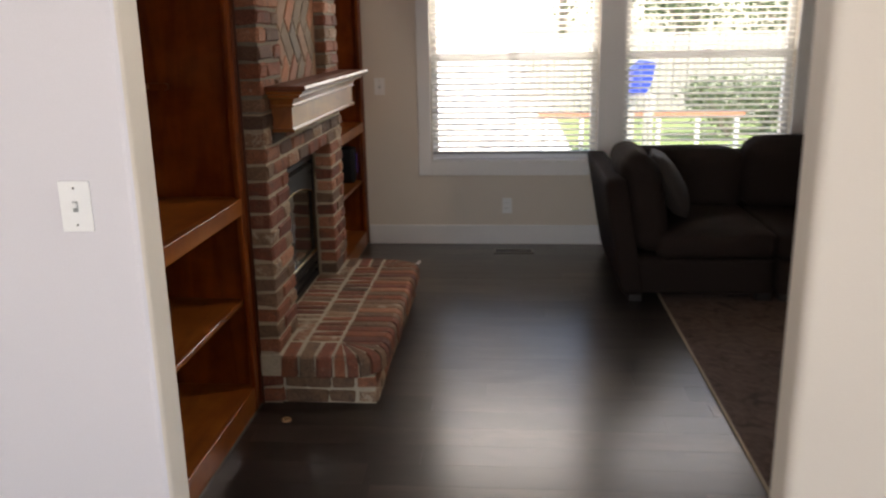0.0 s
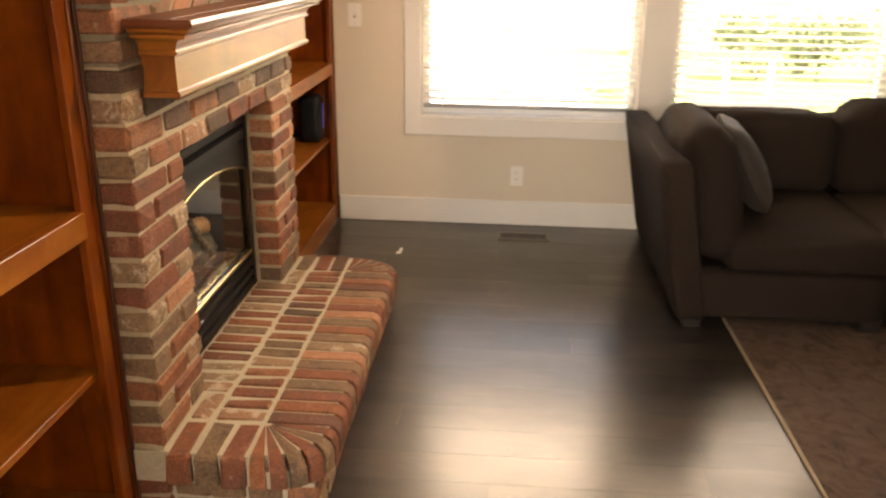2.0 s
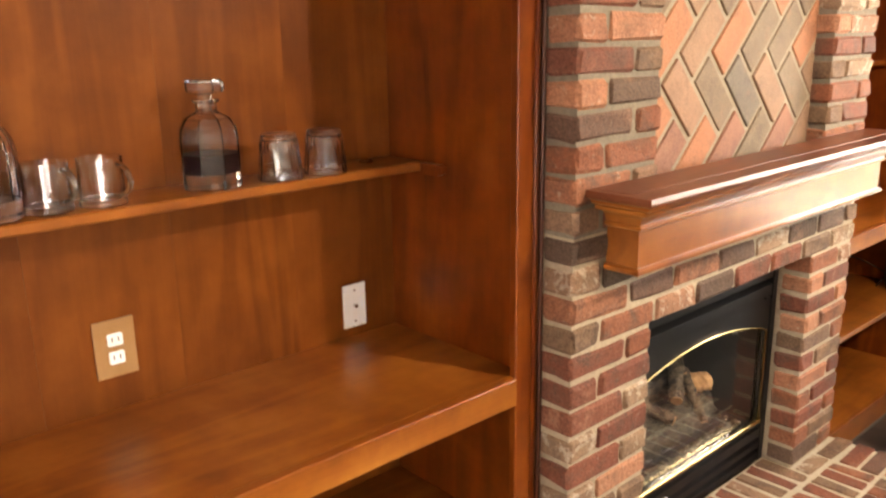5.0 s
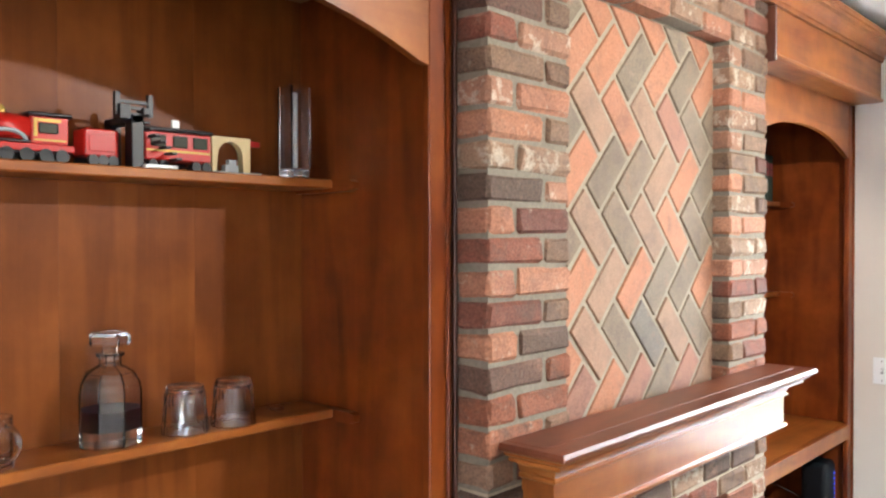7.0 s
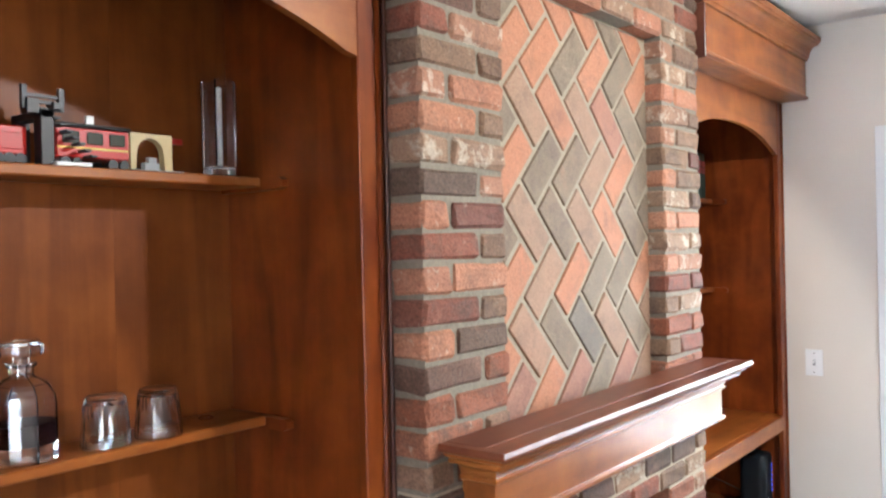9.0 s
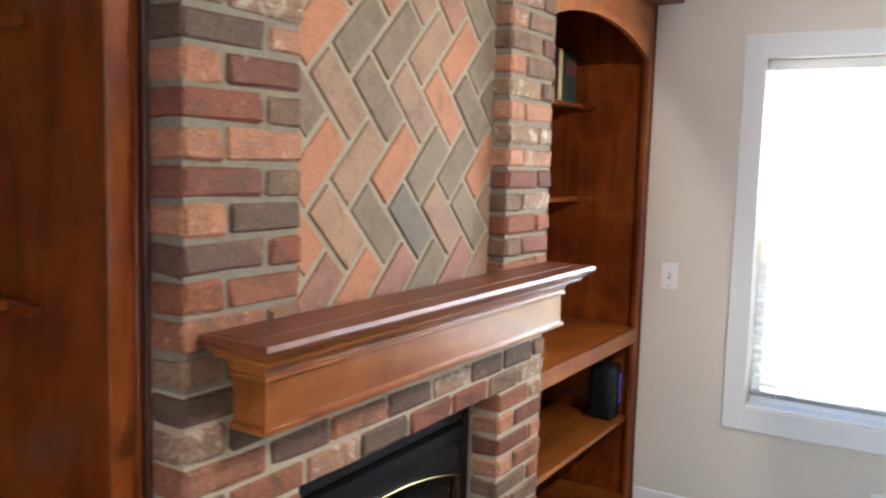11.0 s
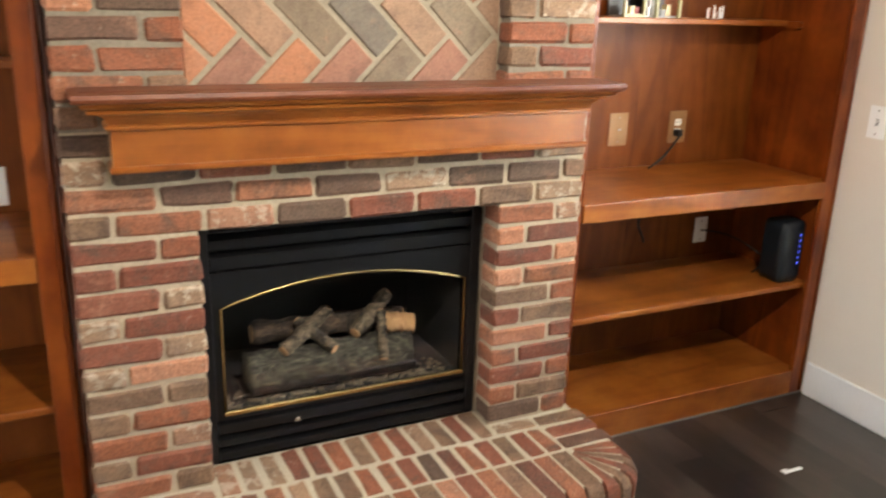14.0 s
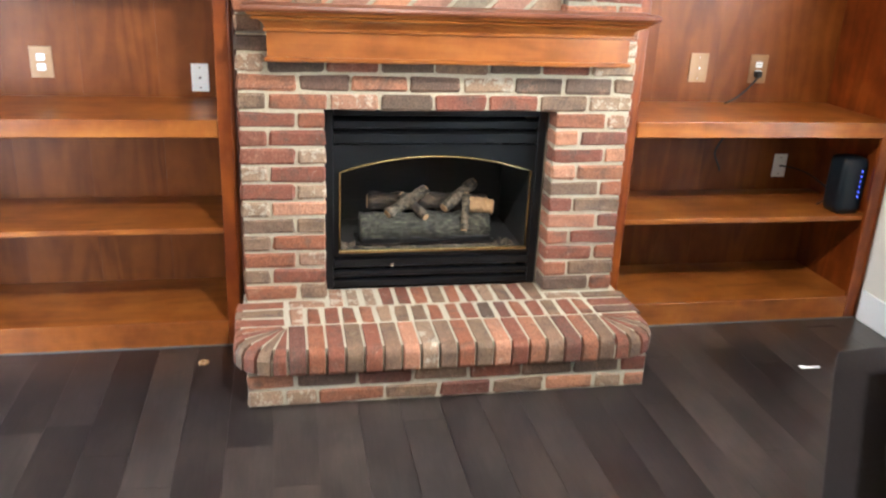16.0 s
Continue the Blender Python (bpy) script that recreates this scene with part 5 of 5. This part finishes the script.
part("back_cushion", soft(1.70, 2.55, 1.47, 1.75, 0.40, 0.80, 0.085, 0.018, 13, 0.008, 5), SOFA, corner_seat, "", True)
for x, yy in ((1.75, SY0 + 0.05), (2.50, SY0 + 0.04), (2.50, 1.85), (1.75, 1.85)):
    leg(corner_seat, x, yy, 0.0 if x < 1.85 else (0.012 if yy < RY1 else 0.0))
button(corner_seat, 2.20, 1.20, 0.437)


def armless(x0, x1, label):
    t = thing("sectional_sofa", ((x0 + x1) / 2, 1.3, 0.0), label, "sofa", "sectional sofa")
    part("base", soft(x0, x1, SY0 - 0.02, 1.72, 0.05, 0.27, 0.025, 0.002), SOFA, t, "", True)
    part("seat_cushion", soft(x0, x1, SY0 - 0.03, 1.55, 0.265, 0.43, 0.045, 0.014, 13, 0.004, 7), SOFA, t, "", True)
    part("rear_back", soft(x0, x1, 1.70, SY1, 0.05, 0.76, 0.03, 0.002), SOFA, t, "", True)
    part("back_cushion", soft(x0 - 0.005, x1 + 0.005, 1.42, 1.72, 0.41, 0.87, 0.09, 0.02, 13, 0.008, 9), SOFA, t, "", True)
    for x in (x0 + 0.06, x1 - 0.06):
        leg(t, x, SY0 + 0.03, 0.012)
        leg(t, x, 1.85)
    button(t, (x0 + x1) / 2 - 0.2, 1.1, 0.444)
    return t


armless(2.565, 3.46, "dark brown upholstered armless seat of a sectional sofa")
armless(3.47, 4.36, "dark brown upholstered armless seat of a sectional sofa")

cush = thing("throw_pillow", (2.02, 1.15, 0.43), "taupe velvet throw pillow leaning on the side back", "pillow")
bm = soft(-0.065, 0.065, -0.21, 0.21, -0.21, 0.21, 0.06, 0.02, 13, 0.006, 2)
for v in bm.verts:
    e = max(abs(v.co.y), abs(v.co.z)) / 0.21
    v.co.x *= 1.0 - 0.55 * e ** 3
bm.transform(Matrix.Translation((1.985, 1.11, 0.655)) @ Euler((0, radians(-30), radians(-8))).to_matrix().to_4x4())
part("cushion", bm, PILLOW, cush, "", True)

# ---- ceiling light ----
fix = thing("ceiling_light", (LAMP[0], LAMP[1], CZ), "white recessed ceiling spot aimed at the fireplace", "ceiling light")
part("trim_ring", lathe([(0.060, -0.001), (0.095, -0.001), (0.095, -0.006), (0.085, -0.011), (0.066, -0.012), (0.060, -0.008), (0.060, -0.001)], (LAMP[0], LAMP[1], CZ), 28), PLATE, fix, "", True)
part("baffle", lathe([(0.0, -0.0012), (0.0585, -0.0012), (0.0585, -0.003), (0.0, -0.003)], (LAMP[0], LAMP[1], CZ), 28), TOY_GREY, fix)

# ---- outside ----
GZ = -0.35
# Pale ground added to bounce sunlight indoors and whiten the left window.
tagged(part("ground", boxes([(-60, 70, WY + 0.2, 7.5, GZ - 0.3, GZ), (-60, 2.0, 7.5, 120, GZ - 0.3, GZ)]), BOUNCE_GROUND), "pale ground added outside the windows to bounce sunlight in", "terrace", "", "structure")
tagged(part("ground", box(2.0, 70, 7.5, 120, GZ - 0.3, GZ), GRASS), "sunlit green lawn", "lawn", "", "structure")
# Unseen pale ground on two sides, added to bounce light into the hall.
tagged(part("ground", box(-60, 70, -120, YH - 0.2, GZ - 0.3, GZ), BOUNCE_GROUND), "unseen pale ground added behind the house to bounce light", "terrace", "", "structure")
tagged(part("ground", box(XR + 0.2, 70, YH - 0.2, WY + 0.2, GZ - 0.3, GZ), BOUNCE_GROUND), "unseen pale ground added beside the house to bounce light", "drive", "", "structure")
fence = thing("garden_fence", (3, 15, GZ), "weathered grey board fence behind the lawn", "fence")
bm = box(-0.07, 0.07, -0.012, 0.012, 0, 1.75, 0.004)
me = bpy.data.meshes.new("board")
bm.to_mesh(me)
bm.free()
for k in range(90):
    part_mesh("board", me, FENCE, fence, loc=(-4 + k * 0.155, 15 + random.uniform(-0.01, 0.01), GZ + random.uniform(0, 0.02)))
part("rail", boxes([(-4.1, 10, 15.02, 15.07, GZ + 0.4, GZ + 0.5), (-4.1, 10, 15.02, 15.07, GZ + 1.3, GZ + 1.4)]), FENCE, fence)


def tree(x, y, h, spread, seed, label):
    """A tapered trunk with limbs and a loose crown of small leaves."""
    rnd = random.Random(seed)
    t = thing("tree", (x, y, GZ), label, "tree", "garden trees")
    bm = bmesh.new()
    pts = []

    def limb(a, b, r0, r1, n=7):
        u = (b - a).normalized()
        o = u.orthogonal().normalized()
        w = u.cross(o)
        rings = [[bm.verts.new(c + (o * math.cos(2 * math.pi * k / n) + w * math.sin(2 * math.pi * k / n)) * r) for k in range(n)] for c, r in ((a, r0), (b, r1))]
        for k in range(n):
            bm.faces.new((rings[0][k], rings[0][(k + 1) % n], rings[1][(k + 1) % n], rings[1][k]))
    base, top = Vector((x, y, GZ)), Vector((x + rnd.uniform(-0.3, 0.3), y, GZ + h * 0.85))
    limb(base, top, 0.17, 0.05, 9)
    for k in range(14):
        s = rnd.uniform(0.32, 0.95)
        a = base.lerp(top, s)
        ang = rnd.uniform(0, 2 * math.pi)
        b = a + Vector((math.cos(ang) * spread * rnd.uniform(0.4, 1), math.sin(ang) * spread * rnd.uniform(0.4, 1), rnd.uniform(0.2, 1.2)))
        limb(a, b, 0.05, 0.012)
        pts += [a.lerp(b, q) for q in (0.5, 0.75, 1.0)]
    part("trunk", bm, TRUNK, t)
    verts, faces = [], []
    for _ in range(2600):
        c = rnd.choice(pts) + Vector([rnd.gauss(0, spread * 0.22) for _ in range(3)])
        s = rnd.uniform(0.04, 0.09)
        m = Euler([rnd.uniform(0, 6.28) for _ in range(3)]).to_matrix()
        k = len(verts)
        verts += [c + m @ Vector(p) * s for p in ((-1, 0, 0), (0, -0.5, 0.1), (1, 0, 0), (0, 0.5, 0.1))]
        faces.append((k, k + 1, k + 2, k + 3))
    lm = bpy.data.meshes.new("crown")
    lm.from_pydata([tuple(v) for v in verts], [], faces)
    part_mesh("crown", lm, LEAF, t)
    return t


for k, (x, y, h, s) in enumerate(((5.2, 17.6, 5.0, 1.5), (8.2, 17.8, 6.0, 1.7), (2.6, 22.5, 7.5, 2.2), (-5.5, 20.5, 7.0, 2.0), (11.5, 20.5, 7.0, 2.1), (6.6, 23.0, 8.0, 2.3))):
    tree(x, y, h, s, 10 + k, "leafy green garden tree")


def shrub(x, y, w, h, seed, label):
    """A low bush: thin stems and a loose heap of small leaves."""
    rnd = random.Random(seed)
    t = thing("shrub", (x, y, GZ), label, "shrub", "garden shrubs")
    tips = [Vector((x + rnd.uniform(-w, w) * 0.7, y + rnd.uniform(-w, w) * 0.5, GZ + h * rnd.uniform(0.35, 0.85))) for _ in range(9)]
    for p in tips:
        part("stem", tube([(x, y, GZ), tuple(Vector((x, y, GZ)).lerp(p, 0.5) + Vector((0, 0, 0.05))), tuple(p)], 0.012, 5), TRUNK, t)
    verts, faces = [], []
    for _ in range(1500):
        c = rnd.choice(tips) + Vector([rnd.gauss(0, w * 0.2), rnd.gauss(0, w * 0.2), rnd.gauss(0, h * 0.16)])
        c.z = max(c.z, GZ + 0.03)
        s = rnd.uniform(0.03, 0.065)
        m = Euler([rnd.uniform(0, 6.28) for _ in range(3)]).to_matrix()
        k = len(verts)
        verts += [c + m @ Vector(p) * s for p in ((-1, 0, 0), (0, -0.5, 0.1), (1, 0, 0), (0, 0.5, 0.1))]
        faces.append((k, k + 1, k + 2, k + 3))
    lm = bpy.data.meshes.new("foliage")
    lm.from_pydata([tuple(v) for v in verts], [], faces)
    part_mesh("foliage", lm, LEAF, t)
    return t


for k, (x, y, w, h) in enumerate(((4.9, 11.2, 0.9, 1.0), (5.7, 11.8, 0.8, 0.9), (6.9, 11.3, 0.9, 1.1), (8.2, 11.7, 0.9, 0.9))):
    shrub(x, y, w, h, 40 + k, "leafy green garden shrub behind the rail")
# Added bright house, standing in for the glare beyond the left window.
white_house = thing("added_white_house", (-3.0, 12.2, GZ), "white clapboard house added to whiten the left window's view", "garden house")
part("wall", box(-8.0, 1.05, 11.06, 13.4, GZ, 3.6), SIDING, white_house)
for k in range(20):
    z = GZ + 0.02 + 0.195 * k
    bm2 = prism([(11.03, z), (11.058, z), (11.058, z + 0.19), (11.046, z + 0.19)], "x", -8.0, 1.05)
    me = bpy.data.meshes.new("clapboard")
    bm2.to_mesh(me)
    bm2.free()
    part_mesh("clapboard", me, SIDING, white_house)
part("corner_board", box(1.051, 1.09, 11.0, 11.12, GZ, 3.6, 0.004), SIDING, white_house)
part("roof", prism([(10.6, 3.5), (12.2, 4.6), (13.9, 3.5), (13.9, 3.62), (12.2, 4.74), (10.6, 3.62)], "x", -8.3, 1.35), TRUNK, white_house, "weathered brown shingle roof")
play = thing("play_slide", (3.0, 9, GZ), "bright blue plastic garden play slide", "slide")
part("tower", boxes([(2.82, 2.88, 8.8, 8.86, GZ, 0.6), (3.10, 3.16, 8.8, 8.86, GZ, 0.6), (2.82, 2.88, 9.3, 9.36, GZ, 0.6), (3.10, 3.16, 9.3, 9.36, GZ, 0.6)], 0.01), FENCE, play)
part("slide_body", prism([(2.80, 0.6), (2.84, 0.95), (3.0, 1.1), (3.16, 1.08), (3.12, 0.8), (3.02, 0.6)], "y", 8.75, 9.4), BLUE_PLAY, play)
railing = thing("rail_fence", (3, 8, GZ), "low red painted rail on pale posts", "railing")
part("rail", box(1.45, 4.75, 9.6, 9.66, 0.16, 0.27, 0.01), RED_RAIL, railing)
for k in range(6):
    part("post", box(1.5 + k * 0.62, 1.57 + k * 0.62, 9.6, 9.66, GZ, 0.159, 0.006), SIDING, railing)

# ---- pieces of the chimney breast ----
for k in range(3):
    z0 = 0.001 + k * 0.0785
    for a, b in ((-HALF, -HALF + 0.2), (HALF - 0.2, HALF)):
        lay(breast, -0.098, 0.0, a, b, z0, z0 + 0.0705, "RMG"[k])
# tones of the bricks, course by course from the hearth up
LEFT = "RG GM RT GR GG TP MT TM MT MM MR .. .. .. DT GM RG RR DR PD MG PP MG PM DT TT PG TP GG MT DG MP".split()
# Right courses 21 and up have window glare painted into their pale tones.
RIGHT = "DR RG MR RM PM MG GR PR MP PM RT .. .. .. GT MR RR GM RR GT MM PT TT PP TD PG GM TG TG PP TG TG".split()
ROWS = {11: ((-0.658, -0.434, -0.244, -0.036, 0.175, 0.385, 0.584), "GRTDMMGT"), 12: ((-0.546, -0.352, -0.134, 0.071, 0.276, 0.479, 0.682), "RDRDTDDG"),
        13: ((-0.658, -0.445, -0.244, -0.036, 0.175, 0.385, 0.584), "TDMDGDMT"), 32: ((-0.56, -0.35, -0.145, 0.06, 0.265, 0.47, 0.67), "DGPPTPTG"),
        33: ((-0.66, -0.455, -0.25, -0.045, 0.165, 0.37, 0.575), "MPRPGTGM"), 34: ((-0.56, -0.35, -0.145, 0.06, 0.265, 0.47, 0.67), "MDRGDGMD")}
for k in range(35):
    if k in ROWS:
        course(breast, k, -HALF, HALF, *ROWS[k])
        continue
    long_first = k % 2 == 0
    yl, yr = (IN_L, IN_R) if k < MID else (UP_L, UP_R)
    course(breast, k, -HALF, yl, [-HALF + (0.208 if long_first else 0.104) + random.uniform(-0.006, 0.006)], LEFT[k])
    course(breast, k, yr, HALF, [HALF - (0.100 if long_first else 0.205) + random.uniform(-0.006, 0.006)], RIGHT[k])


def clip(poly, inside, cross):
    out = []
    for a, b in zip(poly, poly[1:] + poly[:1]):
        if inside(a):
            out.append(a)
        if inside(a) != inside(b):
            out.append(cross(a, b))
    return out


def clip_rect(poly, y0, y1, z0, z1):
    for i, lim, sgn in ((0, y0, 1), (0, y1, -1), (1, z0, 1), (1, z1, -1)):
        def inside(p, i=i, lim=lim, sgn=sgn):
            return (p[i] - lim) * sgn >= 0

        def cross(a, b, i=i, lim=lim):
            t = (lim - a[i]) / (b[i] - a[i])
            return (a[0] + (b[0] - a[0]) * t, a[1] + (b[1] - a[1]) * t)
        if len(poly) < 3:
            return []
        poly = clip(poly, inside, cross)
    return poly


BW, BL, GAP = 0.106, 0.2145, 0.015
HY, HZ = -0.5306, 1.2844
q = math.sqrt(0.5)
# tones of the upright zigzags: rising pieces and falling pieces, rows from the mantel up
RISE = ("OMOMGMP", "OOPOGGO", "OOGGPOG", "GOOGOGO")
FALL = ("OPGBPGP", "GPGPOGG", "GPOPMGG", "GOOOGOG")
for i in range(-2, 9):
    for j in range(-6, 3):
        ox, oy = i * BW + j * BL, i * BW - j * BL
        for falling, (a0, a1, b0, b1) in ((True, (ox, ox + BL, oy, oy + BW)), (False, (ox, ox + BW, oy + BW, oy + BW + BL))):
            g = GAP / 2
            sq = [(a0 + g, b0 + g), (a1 - g, b0 + g), (a1 - g, b1 - g), (a0 + g, b1 - g)]
            poly = [((u + v) * q + HY, (v - u) * q + HZ) for u, v in sq]
            poly = clip_rect(poly, UP_L + 0.004, UP_R - 0.004, 1.36, ZP - 0.002)
            if len(poly) >= 3:
                area = abs(sum(p[0] * r[1] - r[0] * p[1] for p, r in zip(poly, poly[1:] + poly[:1]))) / 2
                if area > 0.0006:
                    n, m = (i - 1, -j - 1) if falling else (i, -j)
                    tone = (FALL if falling else RISE)[min(max(m, 0), 3)][min(max(n + 1, 0), 6)]
                    d = random.uniform(-0.002, 0.0015)
                    part("brick", prism(poly, "x", -REC - 0.016, -REC + 0.002 + d, 0.003), PAVER[tone], breast)

# ---- floor planks ----
PW = 0.152
plank_meshes = {}
y, r = YH + 0.01, 0
while y < WY - 0.004:
    y2 = min(y + PW, WY - 0.001)
    x = -0.80 - random.uniform(0, 1.0)
    while x < XR:
        ln = random.choice((0.9, 1.2, 1.5, 1.8))
        a, b = max(x, -0.80), min(x + ln, XR)
        if b - a > 0.02:
            key = (round(b - a, 2), round(y2 - y, 3))
            if key not in plank_meshes:
                bm = box(-(b - a) / 2 + 0.0004, (b - a) / 2 - 0.0004, -(y2 - y) / 2 + 0.0004, (y2 - y) / 2 - 0.0004, -0.004, 0)
                me = bpy.data.meshes.new("plank")
                bm.to_mesh(me)
                bm.free()
                me.materials.append(PLANK)
                plank_meshes[key] = me
            part_mesh("plank", plank_meshes[key], None, sub, loc=((a + b) / 2, (y + y2) / 2, random.uniform(-0.0002, 0.0)))
        x += ln
    y = y2
